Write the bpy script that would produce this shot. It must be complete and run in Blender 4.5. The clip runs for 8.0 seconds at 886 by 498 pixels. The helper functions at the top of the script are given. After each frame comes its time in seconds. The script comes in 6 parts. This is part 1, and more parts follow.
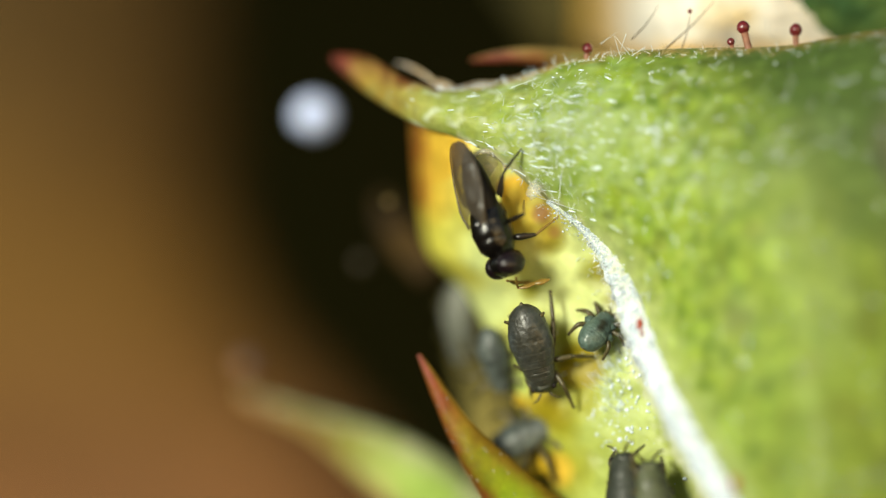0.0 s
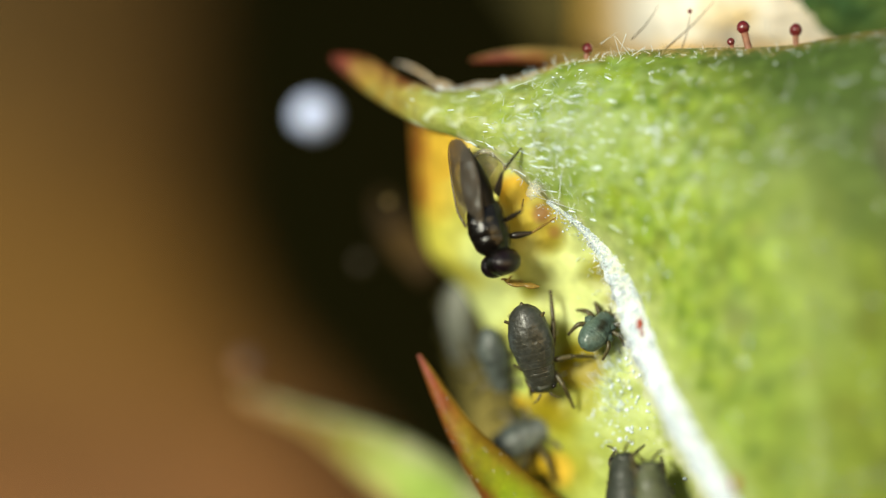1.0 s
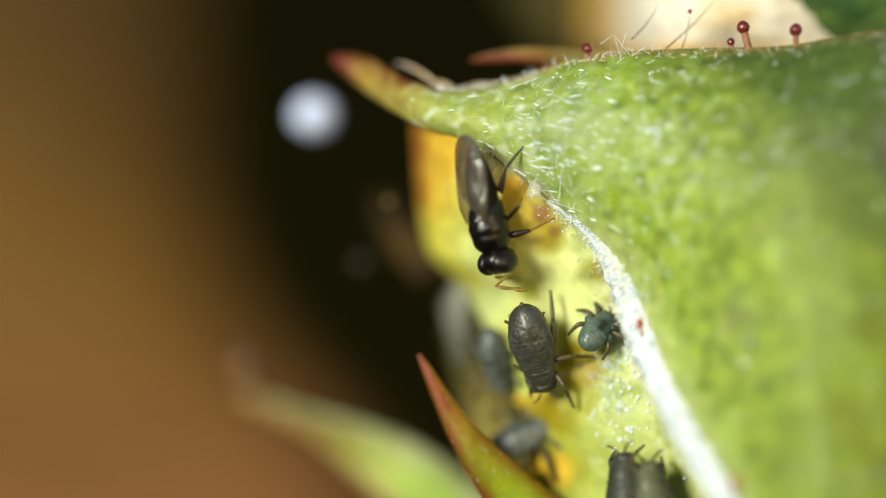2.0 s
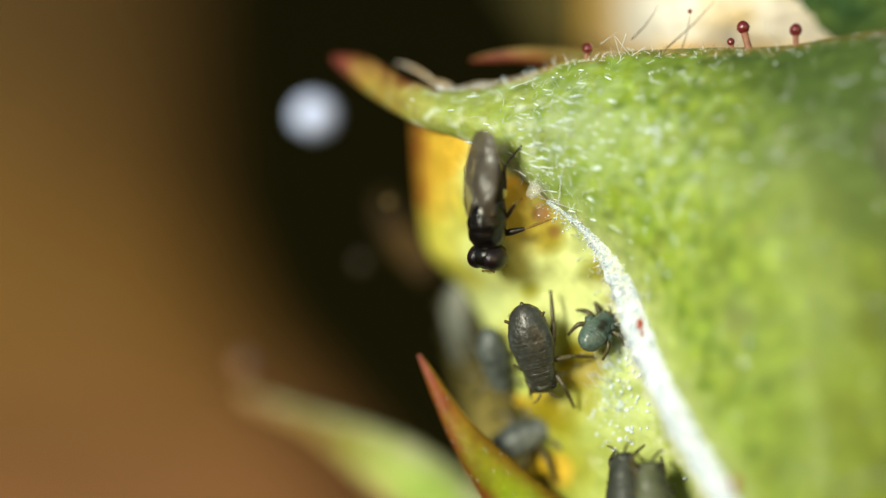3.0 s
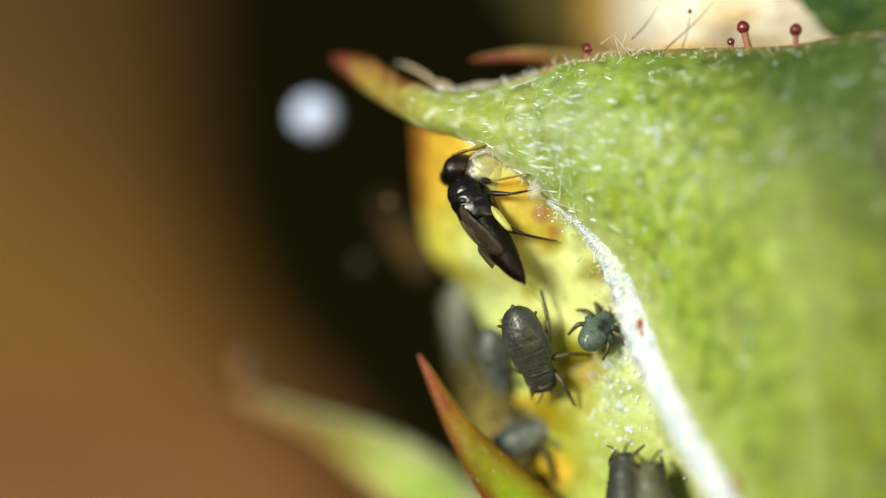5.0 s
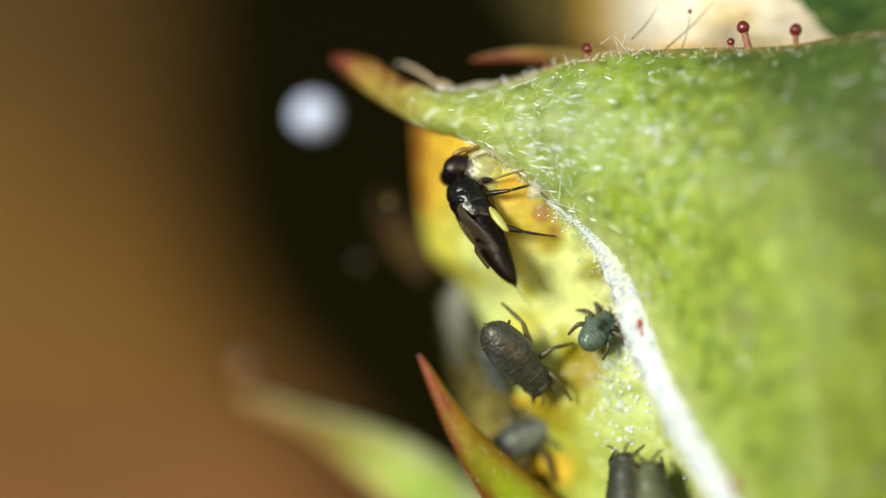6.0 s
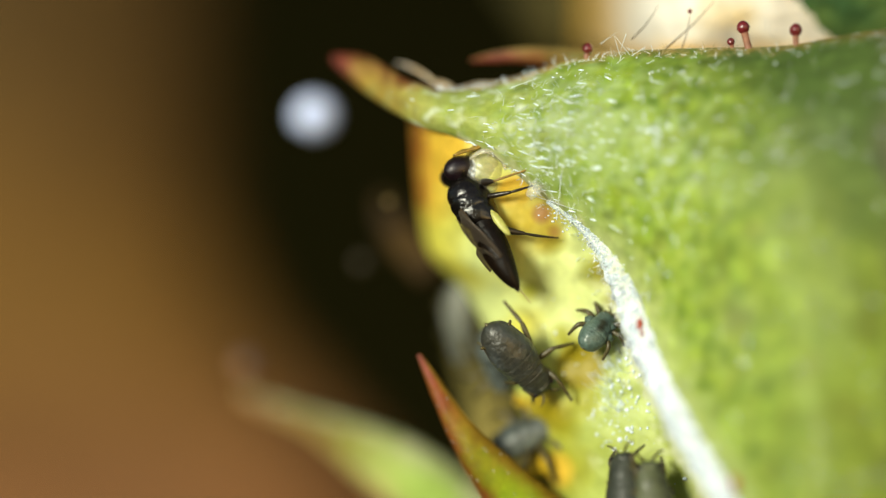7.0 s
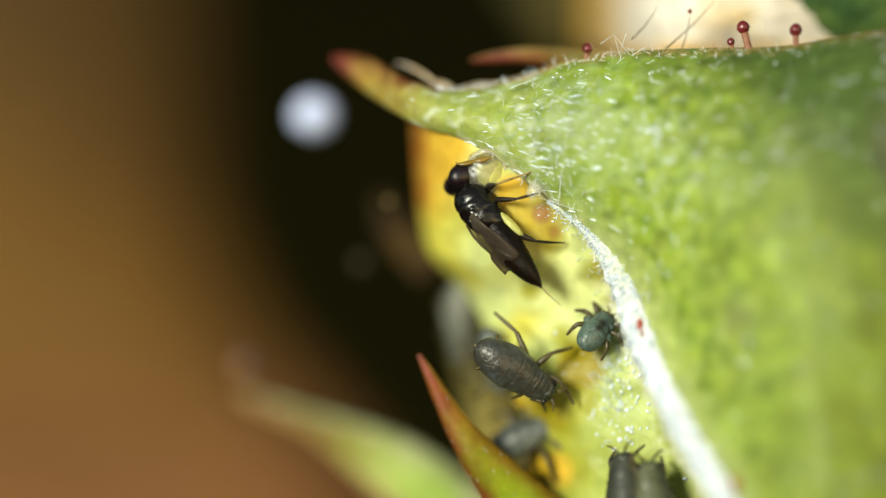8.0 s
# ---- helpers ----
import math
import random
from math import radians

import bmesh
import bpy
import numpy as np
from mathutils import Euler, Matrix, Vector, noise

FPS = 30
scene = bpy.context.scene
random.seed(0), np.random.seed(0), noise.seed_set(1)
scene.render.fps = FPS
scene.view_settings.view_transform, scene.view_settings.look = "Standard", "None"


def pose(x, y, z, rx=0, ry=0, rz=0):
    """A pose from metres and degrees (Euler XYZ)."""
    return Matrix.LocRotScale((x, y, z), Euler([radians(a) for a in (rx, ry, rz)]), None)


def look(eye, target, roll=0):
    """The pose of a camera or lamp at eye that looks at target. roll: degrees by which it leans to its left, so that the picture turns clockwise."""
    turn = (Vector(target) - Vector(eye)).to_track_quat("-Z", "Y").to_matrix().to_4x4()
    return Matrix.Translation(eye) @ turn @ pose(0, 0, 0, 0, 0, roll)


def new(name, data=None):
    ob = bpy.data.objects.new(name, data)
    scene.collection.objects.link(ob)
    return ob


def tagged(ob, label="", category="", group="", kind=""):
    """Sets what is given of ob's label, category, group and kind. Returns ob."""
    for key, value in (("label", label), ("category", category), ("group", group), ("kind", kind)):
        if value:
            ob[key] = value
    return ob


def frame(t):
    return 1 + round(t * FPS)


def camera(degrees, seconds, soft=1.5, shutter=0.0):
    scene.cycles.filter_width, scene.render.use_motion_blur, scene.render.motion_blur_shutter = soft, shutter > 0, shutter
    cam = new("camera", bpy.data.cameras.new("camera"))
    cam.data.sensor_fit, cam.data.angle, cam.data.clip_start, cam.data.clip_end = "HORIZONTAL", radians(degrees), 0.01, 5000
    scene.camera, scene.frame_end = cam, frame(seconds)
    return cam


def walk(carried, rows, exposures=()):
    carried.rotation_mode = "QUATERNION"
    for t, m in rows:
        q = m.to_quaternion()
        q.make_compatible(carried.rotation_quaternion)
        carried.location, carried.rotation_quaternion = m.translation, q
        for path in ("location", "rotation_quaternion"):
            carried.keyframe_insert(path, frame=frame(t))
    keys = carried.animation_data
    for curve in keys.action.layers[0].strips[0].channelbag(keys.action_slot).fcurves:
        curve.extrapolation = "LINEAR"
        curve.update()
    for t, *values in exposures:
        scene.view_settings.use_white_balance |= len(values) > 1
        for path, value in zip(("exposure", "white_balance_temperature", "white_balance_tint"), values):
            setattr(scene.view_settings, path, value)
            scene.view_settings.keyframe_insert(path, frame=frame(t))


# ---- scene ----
cam = camera(5.984, 8.0, 1.2)
cam.data.dof.use_dof = True
cam.data.dof.focus_distance = 0.05994
cam.data.dof.aperture_fstop = 38.0
walk(cam, [(0.0, look((0, -0.06, 0), (0, 0, 0))), (8.0, look((0, -0.06, 0), (0, 0, 0)))],
     [(0.0, 0.06, 6850, 0), (8.0, 0.06, 6850, 0)])

# ---- light ----
SUN_ELEVATION, SUN_TURN = 14.0, -33.0
world = bpy.data.worlds.new("sky")
scene.world = world
world.use_nodes = True
sky = world.node_tree.nodes.new("ShaderNodeTexSky")
sky.sky_type = "NISHITA"
sky.sun_disc = False
sky.sun_elevation = radians(SUN_ELEVATION)
sky.sun_rotation = radians(180 + SUN_TURN)
back_node = world.node_tree.nodes["Background"]
world.node_tree.links.new(sky.outputs[0], back_node.inputs[0])
back_node.inputs[1].default_value = 0.10
sun = new("sun", bpy.data.lights.new("sun", "SUN"))
sun.data.energy = 5.0
sun.data.angle = radians(18)
sun.data.color = (1.0, 0.95, 0.84)
sun_way = Vector((math.sin(radians(SUN_TURN)) * math.cos(radians(SUN_ELEVATION)),
                  -math.cos(radians(SUN_TURN)) * math.cos(radians(SUN_ELEVATION)), math.sin(radians(SUN_ELEVATION))))
sun.matrix_world = look(sun_way, (0, 0, 0))

MM = 0.001


# ---- materials ----
def material(name, tone, rough=0.5, grain=40.0, vary=0.25, relief=0.3, painted_tone=False, through_light=0.0,
             clear=1.0, coat=0.0, glow_tint=None, spec=0.5):
    """A surface in two scales of noise; grain is cycles per millimetre."""
    mat = bpy.data.materials.new(name)
    mat.use_nodes = True
    tree = mat.node_tree
    nodes, link = tree.nodes, tree.links.new
    bsdf, out = nodes["Principled BSDF"], nodes["Material Output"]
    place = nodes.new("ShaderNodeTexCoord")
    fine = nodes.new("ShaderNodeTexNoise")
    fine.inputs["Scale"].default_value = grain * 1000
    fine.inputs["Detail"].default_value = 4
    wide = nodes.new("ShaderNodeTexNoise")
    wide.inputs["Scale"].default_value = grain * 120
    wide.inputs["Detail"].default_value = 3
    for tex in (fine, wide):
        link(place.outputs["Object"], tex.inputs["Vector"])
    if painted_tone:
        base = nodes.new("ShaderNodeAttribute")
        base.attribute_name = "painted_tone"
        colour = base.outputs["Color"]
    else:
        base = nodes.new("ShaderNodeRGB")
        base.outputs[0].default_value = (*tone, 1)
        colour = base.outputs[0]
    for tex, amount in ((fine, vary), (wide, vary)):
        ramp = nodes.new("ShaderNodeMapRange")
        ramp.inputs["From Min"].default_value, ramp.inputs["From Max"].default_value = 0.3, 0.7
        ramp.inputs["To Min"].default_value, ramp.inputs["To Max"].default_value = 1 - amount, 1 + amount
        link(tex.outputs["Fac"], ramp.inputs["Value"])
        mult = nodes.new("ShaderNodeVectorMath")
        mult.operation = "SCALE"
        link(colour, mult.inputs[0])
        link(ramp.outputs[0], mult.inputs["Scale"])
        colour = mult.outputs[0]
    height = fine.outputs["Fac"]
    link(colour, bsdf.inputs["Base Color"])
    bsdf.inputs["Roughness"].default_value = rough
    bsdf.inputs["Coat Weight"].default_value = coat
    bsdf.inputs["Coat Roughness"].default_value = 0.12
    bsdf.inputs["Specular IOR Level"].default_value = spec
    bump = nodes.new("ShaderNodeBump")
    bump.inputs["Strength"].default_value = relief
    bump.inputs["Distance"].default_value = 0.00001
    link(height, bump.inputs["Height"])
    link(bump.outputs[0], bsdf.inputs["Normal"])
    last = bsdf.outputs[0]
    if through_light:
        glow = nodes.new("ShaderNodeBsdfTranslucent")
        link(colour, glow.inputs["Color"])
        mix = nodes.new("ShaderNodeMixShader")
        mix.inputs[0].default_value = through_light
        link(last, mix.inputs[1])
        link(glow.outputs[0], mix.inputs[2])
        last = mix.outputs[0]
    if clear < 1:
        gap = nodes.new("ShaderNodeBsdfTransparent")
        gap.inputs["Color"].default_value = (*(glow_tint or (1, 1, 1)), 1)
        mix = nodes.new("ShaderNodeMixShader")
        mix.inputs[0].default_value = clear
        link(gap.outputs[0], mix.inputs[1])
        link(last, mix.inputs[2])
        last = mix.outputs[0]
    link(last, out.inputs["Surface"])
    return mat


LEAF = material("leaf_green", (0.2, 0.3, 0.04), 0.48, 14, 0.13, 0.5, painted_tone=True, through_light=0.25, spec=0.2)
PETAL = material("petal_yellow", (0.7, 0.55, 0.1), 0.46, 8, 0.12, 0.5, painted_tone=True, through_light=0.22, spec=0.3)
MARGIN = material("pale_margin", (0.9, 0.9, 0.9), 0.4, 10, 0.04, 0.3, painted_tone=True, through_light=0.2)
HAIR = material("white_hair", (0.80, 0.90, 1.0), 0.25, 20, 0.04, 0.1, clear=0.92, coat=1.0)
BRIGHT = material("bright_hair", (0.74, 0.87, 1.0), 0.25, 20, 0.03, 0.1, coat=1.0)
GLASSY = material("glassy_hair", (0.80, 0.92, 1.0), 0.2, 20, 0.05, 0.1, clear=0.55, coat=1.0)
FELT = material("white_felt", (0.90, 0.94, 0.98), 0.3, 20, 0.04, 0.1, through_light=0.3, coat=0.6)
BUBBLE = material("clear_cell", (0.66, 0.76, 0.84), 0.15, 20, 0.05, 0.1, clear=0.6, coat=1.0)
GOLDEN = material("golden_hair", (0.62, 0.50, 0.26), 0.3, 20, 0.05, 0.1, clear=0.55, coat=0.6)
GLAND = material("red_gland", (0.11, 0.008, 0.012), 0.3, 20, 0.2, 0.2, coat=0.3)
REDSPOT = material("red_spot", (0.36, 0.06, 0.03), 0.4, 20, 0.2, 0.2)
SHELL = material("black_shell", (0.005, 0.004, 0.0035), 0.20, 45, 0.4, 0.5, coat=0.22, spec=0.3)
EYE = material("dark_violet_eye", (0.008, 0.004, 0.006), 0.3, 90, 0.3, 0.5, coat=0.2, spec=0.3)
VEIN = material("wing_vein", (0.055, 0.036, 0.018), 0.35, 40, 0.2, 0.2)
GASTER = material("dark_brown_gaster", (0.0055, 0.0032, 0.0018), 0.36, 50, 0.35, 0.6, coat=0.04, spec=0.12)
LIMB = material("dark_leg", (0.014, 0.009, 0.005), 0.35, 60, 0.3, 0.2)
AMBER = material("amber_leg", (0.20, 0.125, 0.02), 0.35, 60, 0.25, 0.2)
STING = material("pale_amber_sting", (0.26, 0.19, 0.07), 0.35, 60, 0.2, 0.2)
PALE = material("pale_membrane", (0.58, 0.58, 0.16), 0.4, 40, 0.15, 0.2, through_light=0.3)
GREY = material("grey_aphid_skin", (0.050, 0.049, 0.034), 0.38, 34, 0.28, 0.9, painted_tone=True, coat=0.12, spec=0.4)
BLUE = material("blue_green_aphid_skin", (0.075, 0.12, 0.095), 0.42, 34, 0.3, 0.9, painted_tone=True, coat=0.12)
SLATE = material("slate_aphid_skin", (0.030, 0.034, 0.024), 0.45, 30, 0.3, 0.5)
OLIVE = material("olive_aphid_skin", (0.085, 0.095, 0.050), 0.42, 30, 0.3, 0.5)
DIM = material("dim_grey_aphid_skin", (0.13, 0.135, 0.11), 0.5, 30, 0.25, 0.5)
DUSTY = material("pale_grey_aphid_skin", (0.078, 0.092, 0.084), 0.45, 14, 0.55, 0.5)
APHID_LEG = material("aphid_leg", (0.062, 0.050, 0.018), 0.4, 60, 0.3, 0.2)
SKIN = material("shed_skin", (0.62, 0.60, 0.53), 0.18, 24, 0.2, 0.8, clear=0.40, glow_tint=(0.97, 0.95, 0.86), coat=1.0)
PINK = material("dull_pink_drop", (0.16, 0.09, 0.06), 0.4, 20, 0.1, 0.2)
DULL = material("dull_drop", (0.045, 0.032, 0.02), 0.4, 20, 0.1, 0.2)
STALK = material("pink_stalk", (0.42, 0.20, 0.13), 0.4, 20, 0.2, 0.2, through_light=0.4)
DROP = material("clear_drop", (0.8, 0.85, 0.8), 0.05, 30, 0.05, 0.3, clear=0.22, coat=1.0, spec=1.0)
GLINT_WHITE = material("white_glint", (0.60, 0.68, 0.98), 0.6, 20, 0.06, 0.4)
CLOTH = material("black_cloth", (0.0036, 0.0034, 0.0004), 0.95, 1, 0.3, 0.2, spec=0.03)
BARK = material("brown_bark", (0.2, 0.1, 0.03), 0.8, 1, 0.2, 0.4, painted_tone=True, spec=0.2)


def membrane(name, tint, dust, fill, gloss):
    """A thin clear insect wing: tinted see-through skin with a smoky bloom and a bright gloss."""
    mat = bpy.data.materials.new(name)
    mat.use_nodes = True
    nodes, link = mat.node_tree.nodes, mat.node_tree.links.new
    nodes.remove(nodes["Principled BSDF"])
    place = nodes.new("ShaderNodeTexCoord")
    cloud = nodes.new("ShaderNodeTexNoise")
    cloud.inputs["Scale"].default_value, cloud.inputs["Detail"].default_value = 10000, 4
    link(place.outputs["Object"], cloud.inputs["Vector"])
    amount = nodes.new("ShaderNodeMapRange")
    amount.inputs["From Min"].default_value, amount.inputs["From Max"].default_value = 0.3, 0.7
    amount.inputs["To Min"].default_value, amount.inputs["To Max"].default_value = fill * 0.6, fill * 1.4
    link(cloud.outputs["Fac"], amount.inputs["Value"])
    bump = nodes.new("ShaderNodeBump")
    bump.inputs["Strength"].default_value, bump.inputs["Distance"].default_value = 0.5, 0.00001
    link(cloud.outputs["Fac"], bump.inputs["Height"])
    gap = nodes.new("ShaderNodeBsdfTransparent")
    gap.inputs["Color"].default_value = (*tint, 1)
    bloom = nodes.new("ShaderNodeBsdfDiffuse")
    bloom.inputs["Color"].default_value = (*dust, 1)
    skin = nodes.new("ShaderNodeMixShader")
    link(amount.outputs[0], skin.inputs[0])
    link(gap.outputs[0], skin.inputs[1])
    link(bloom.outputs[0], skin.inputs[2])
    shine = nodes.new("ShaderNodeBsdfGlossy")
    shine.inputs["Color"].default_value = (0.90, 0.95, 1.0, 1)
    shine.inputs["Roughness"].default_value = 0.32
    link(bump.outputs[0], shine.inputs["Normal"])
    rim = nodes.new("ShaderNodeLayerWeight")
    rim.inputs["Blend"].default_value = 0.3
    sheen = nodes.new("ShaderNodeMapRange")
    sheen.inputs["To Min"].default_value, sheen.inputs["To Max"].default_value = gloss, gloss + 0.25
    link(rim.outputs["Facing"], sheen.inputs["Value"])
    mix = nodes.new("ShaderNodeMixShader")
    link(sheen.outputs[0], mix.inputs[0])
    link(skin.outputs[0], mix.inputs[1])
    link(shine.outputs[0], mix.inputs[2])
    link(mix.outputs[0], nodes["Material Output"].inputs["Surface"])
    return mat


WING = membrane("smoky_wing", (0.80, 0.71, 0.56), (0.105, 0.084, 0.064), 0.55, 0.085)
SHELL_SKIN = membrane("shed_skin_shell", (0.93, 0.92, 0.86), (0.37, 0.35, 0.28), 0.17, 0.025)


# ---- mesh tools, all in millimetres ----
def thing(name, place, label, category, group="", kind=""):
    ob = new(name)
    ob.location = Vector(place) * MM
    ob.empty_display_size = 0.0002
    return tagged(ob, label, category, group, kind)


def part(name, bm, mat, parent, label="", paint=None, flat=False, kind=""):
    """One mesh part; bm is in millimetres in its parent's space."""
    bmesh.ops.recalc_face_normals(bm, faces=bm.faces[:])
    data = bpy.data.meshes.new(name)
    if paint:
        tones = [(*paint(v.co), 1.0) for v in bm.verts]
    bmesh.ops.scale(bm, vec=(MM, MM, MM), verts=bm.verts[:])
    bm.to_mesh(data)
    bm.free()
    if paint:
        layer = data.attributes.new("painted_tone", "FLOAT_COLOR", "POINT")
        layer.data.foreach_set("color", [c for tone in tones for c in tone])
    if not flat:
        data.polygons.foreach_set("use_smooth", [True] * len(data.polygons))
    data.materials.append(mat)
    ob = new(name, data)
    ob.parent = parent
    return tagged(ob, label, kind=kind)


def hair_part(name, hairs, mat, parent, label="", kind="stuff", sides=3, shape=(1.0, 0.75, 0.12)):
    """Many tapered hairs in one mesh: rows of base, direction, length, radius, bend."""
    verts, faces = [], []
    for base, way, length, radius, bend in hairs:
        way = Vector(way).normalized()
        side = way.orthogonal().normalized()
        other = way.cross(side)
        start = len(verts)
        for k, width in zip((0.0, 0.5, 1.0), shape):
            mid = Vector(base) + way * (length * k) + Vector(bend) * (length * k * k)
            for i in range(sides):
                a = 2 * math.pi * i / sides
                verts.append((mid + (side * math.cos(a) + other * math.sin(a)) * radius * width) * MM)
        for ring in range(2):
            for i in range(sides):
                a, b = start + ring * sides + i, start + ring * sides + (i + 1) % sides
                faces.append((a, b, b + sides, a + sides))
        faces.append(tuple(start + 2 * sides + i for i in range(sides)))
    data = bpy.data.meshes.new(name)
    data.from_pydata(verts, [], faces)
    data.polygons.foreach_set("use_smooth", [True] * len(data.polygons))
    data.materials.append(mat)
    ob = new(name, data)
    ob.parent = parent
    return tagged(ob, label, kind=kind)


def bead_part(name, beads, mat, parent, label=""):
    """Many small round cells in one mesh: rows of centre and three radii."""
    shape = [(math.sin(a) * math.cos(b), math.sin(a) * math.sin(b), math.cos(a))
             for a in (0.5, 1.1, 1.7, 2.4) for b in (k * math.pi / 3.5 for k in range(7))] + [(0, 0, 1), (0, 0, -1)]
    verts, faces = [], []
    for centre, (rx, ry, rz) in beads:
        n = len(verts)
        verts += [((centre[0] + x * rx) * MM, (centre[1] + y * ry) * MM, (centre[2] + z * rz) * MM) for x, y, z in shape]
        for ring in range(3):
            for k in range(7):
                a, b = n + ring * 7 + k, n + ring * 7 + (k + 1) % 7
                faces.append((a, a + 7, b + 7, b))
        faces += [(n + 28, n + k, n + (k + 1) % 7) for k in range(7)]
        faces += [(n + 29, n + 21 + (k + 1) % 7, n + 21 + k) for k in range(7)]
    data = bpy.data.meshes.new(name)
    data.from_pydata(verts, [], faces)
    data.polygons.foreach_set("use_smooth", [True] * len(data.polygons))
    data.materials.append(mat)
    ob = new(name, data)
    ob.parent = parent
    return tagged(ob, label, kind="stuff")


def spline(points, t):
    """Catmull-Rom through the points, t from 0 to 1; any number of coordinates."""
    n = len(points) - 1
    x = min(max(t, 0.0), 1.0) * n
    i = min(int(x), n - 1)
    f = x - i
    p0, p1, p2, p3 = (points[min(max(i + k, 0), n)] for k in (-1, 0, 1, 2))
    return tuple(0.5 * (2 * b + (c - a) * f + (2 * a - 5 * b + 4 * c - d) * f * f + (3 * b - a - 3 * c + d) * f ** 3)
                 for a, b, c, d in zip(p0, p1, p2, p3))


def tube(bm, points, radii, sides=10, steps=None, flatten=1.0, flat_way=(0, 1, 0), rough=0.0):
    """A closed tapering tube along a smooth curve; flatten thins it along flat_way."""
    steps = steps or max(4, 3 * len(points))
    flat_way = Vector(flat_way)
    rings, previous = [], None
    for k in range(steps + 1):
        t = k / steps
        mid, r = Vector(spline(points, t)), spline([(q,) for q in radii], t)[0]
        ahead = (Vector(spline(points, min(1, t + 0.01))) - Vector(spline(points, max(0, t - 0.01)))).normalized()
        side = flat_way - ahead * flat_way.dot(ahead)
        side = side.normalized() if side.length > 0.05 else (previous or ahead.orthogonal().normalized())
        previous = side
        other = ahead.cross(side)
        ring = []
        for i in range(sides):
            a = 2 * math.pi * i / sides
            bulge = r * (1 + rough * noise.noise(Vector((mid.x * 9 + i, mid.z * 9, a))))
            ring.append(bm.verts.new(mid + side * math.cos(a) * bulge * flatten + other * math.sin(a) * bulge))
        rings.append(ring)
    for a, b in zip(rings, rings[1:]):
        for i in range(sides):
            bm.faces.new((a[i], a[(i + 1) % sides], b[(i + 1) % sides], b[i]))
    bm.faces.new(rings[0]), bm.faces.new(rings[-1])


def ball(bm, centre, radii, turn=None, segments=20, rings=12, lump=0.0, seed=0.0):
    made = bmesh.ops.create_uvsphere(bm, u_segments=segments, v_segments=rings, radius=1.0)["verts"]
    turn = turn or Matrix.Identity(3)
    for v in made:
        k = 1 + (lump * noise.noise(v.co * 2.2 + Vector((seed, seed, 0))) if lump else 0)
        v.co = Vector(centre) + turn @ Vector((v.co.x * radii[0] * k, v.co.y * radii[1] * k, v.co.z * radii[2] * k))
    return made


def body(bm, stations, sides=28, steps=40, ridges=0, ridge=0.0):
    """A body along x: stations of x, half width, half height, height of the middle."""
    rings = []
    for k in range(steps + 1):
        x, w, h, z = spline(stations, k / steps)
        groove = 1 - ridge * (0.4 + 1.8 * k / steps) * max(0.0, math.cos(2 * math.pi * ridges * k / steps)) ** 6 if ridges else 1
        ring = []
        for i in range(sides):
            a = 2 * math.pi * i / sides
            up = math.cos(a)
            ring.append(bm.verts.new((x, math.sin(a) * max(w, 1e-4) * groove,
                                      z + up * max(h, 1e-4) * groove)))
        rings.append(ring)
    for a, b in zip(rings, rings[1:]):
        for i in range(sides):
            bm.faces.new((a[i], a[(i + 1) % sides], b[(i + 1) % sides], b[i]))
    bm.faces.new(rings[0]), bm.faces.new(rings[-1])


class Sheet:
    """A curved sheet of plant tissue between two edge curves, bulging along y."""

    def __init__(self, edge_a, edge_b, bulge, lumps=((4.0, 0.02),), seed=0.0, crown=0.8, skew=1.0):
        self.skew = skew
        self.a, self.b, self.bulge, self.lumps, self.seed, self.crown = edge_a, edge_b, bulge, lumps, seed, crown

    def at(self, u, v):
        a, b = Vector(spline(self.a, u)), Vector(spline(self.b, u))
        p = a.lerp(b, v)
        p.y += spline([(q,) for q in self.bulge], u)[0] * max(0.0, math.sin(math.pi * v ** self.skew)) ** self.crown
        for scale, size in self.lumps:
            p.y += size * noise.noise(Vector((p.x * scale + self.seed, p.z * scale, self.seed)))
        return p

    def normal(self, u, v):
        e = 0.004
        n = (self.at(min(1, u + e), v) - self.at(max(0, u - e), v)).cross(self.at(u, min(1, v + e)) - self.at(u, max(0, v - e)))
        n = n.normalized() if n.length > 0 else Vector((0, -1, 0))
        return n if n.y < 0 else -n

    def mesh(self, nu, nv, thick):
        """Front and back skins with a rounded margin between them."""
        bm = bmesh.new()
        front = [[bm.verts.new(self.at(i / nu, j / nv)) for j in range(nv + 1)] for i in range(nu + 1)]
        behind = [[bm.verts.new(front[i][j].co + Vector((0, thick * (0.35 + 0.65 * math.sin(math.pi * j / nv) ** 0.5), 0)))
                   for j in range(nv + 1)] for i in range(nu + 1)]
        for i in range(nu):
            for j in range(nv):
                bm.faces.new((front[i][j], front[i + 1][j], front[i + 1][j + 1], front[i][j + 1]))
                bm.faces.new((behind[i][j], behind[i][j + 1], behind[i + 1][j + 1], behind[i + 1][j]))
            bm.faces.new((front[i][0], behind[i][0], behind[i + 1][0], front[i + 1][0]))
            bm.faces.new((front[i][nv], front[i + 1][nv], behind[i + 1][nv], behind[i][nv]))
        for j in range(nv):
            bm.faces.new((front[0][j], front[0][j + 1], behind[0][j + 1], behind[0][j]))
            bm.faces.new((front[nu][j], behind[nu][j], behind[nu][j + 1], front[nu][j + 1]))
        return bm


def blend(a, b, k):
    k = min(1.0, max(0.0, k))
    return tuple(p + (q - p) * k for p, q in zip(a, b))


def spot_near(co, x, z, radius):
    """1 at the middle of a patch of colour or painted shadow, 0 beyond its soft edge."""
    d = math.hypot(co.x - x, co.z - z) / radius
    return max(0.0, 1 - d * d)


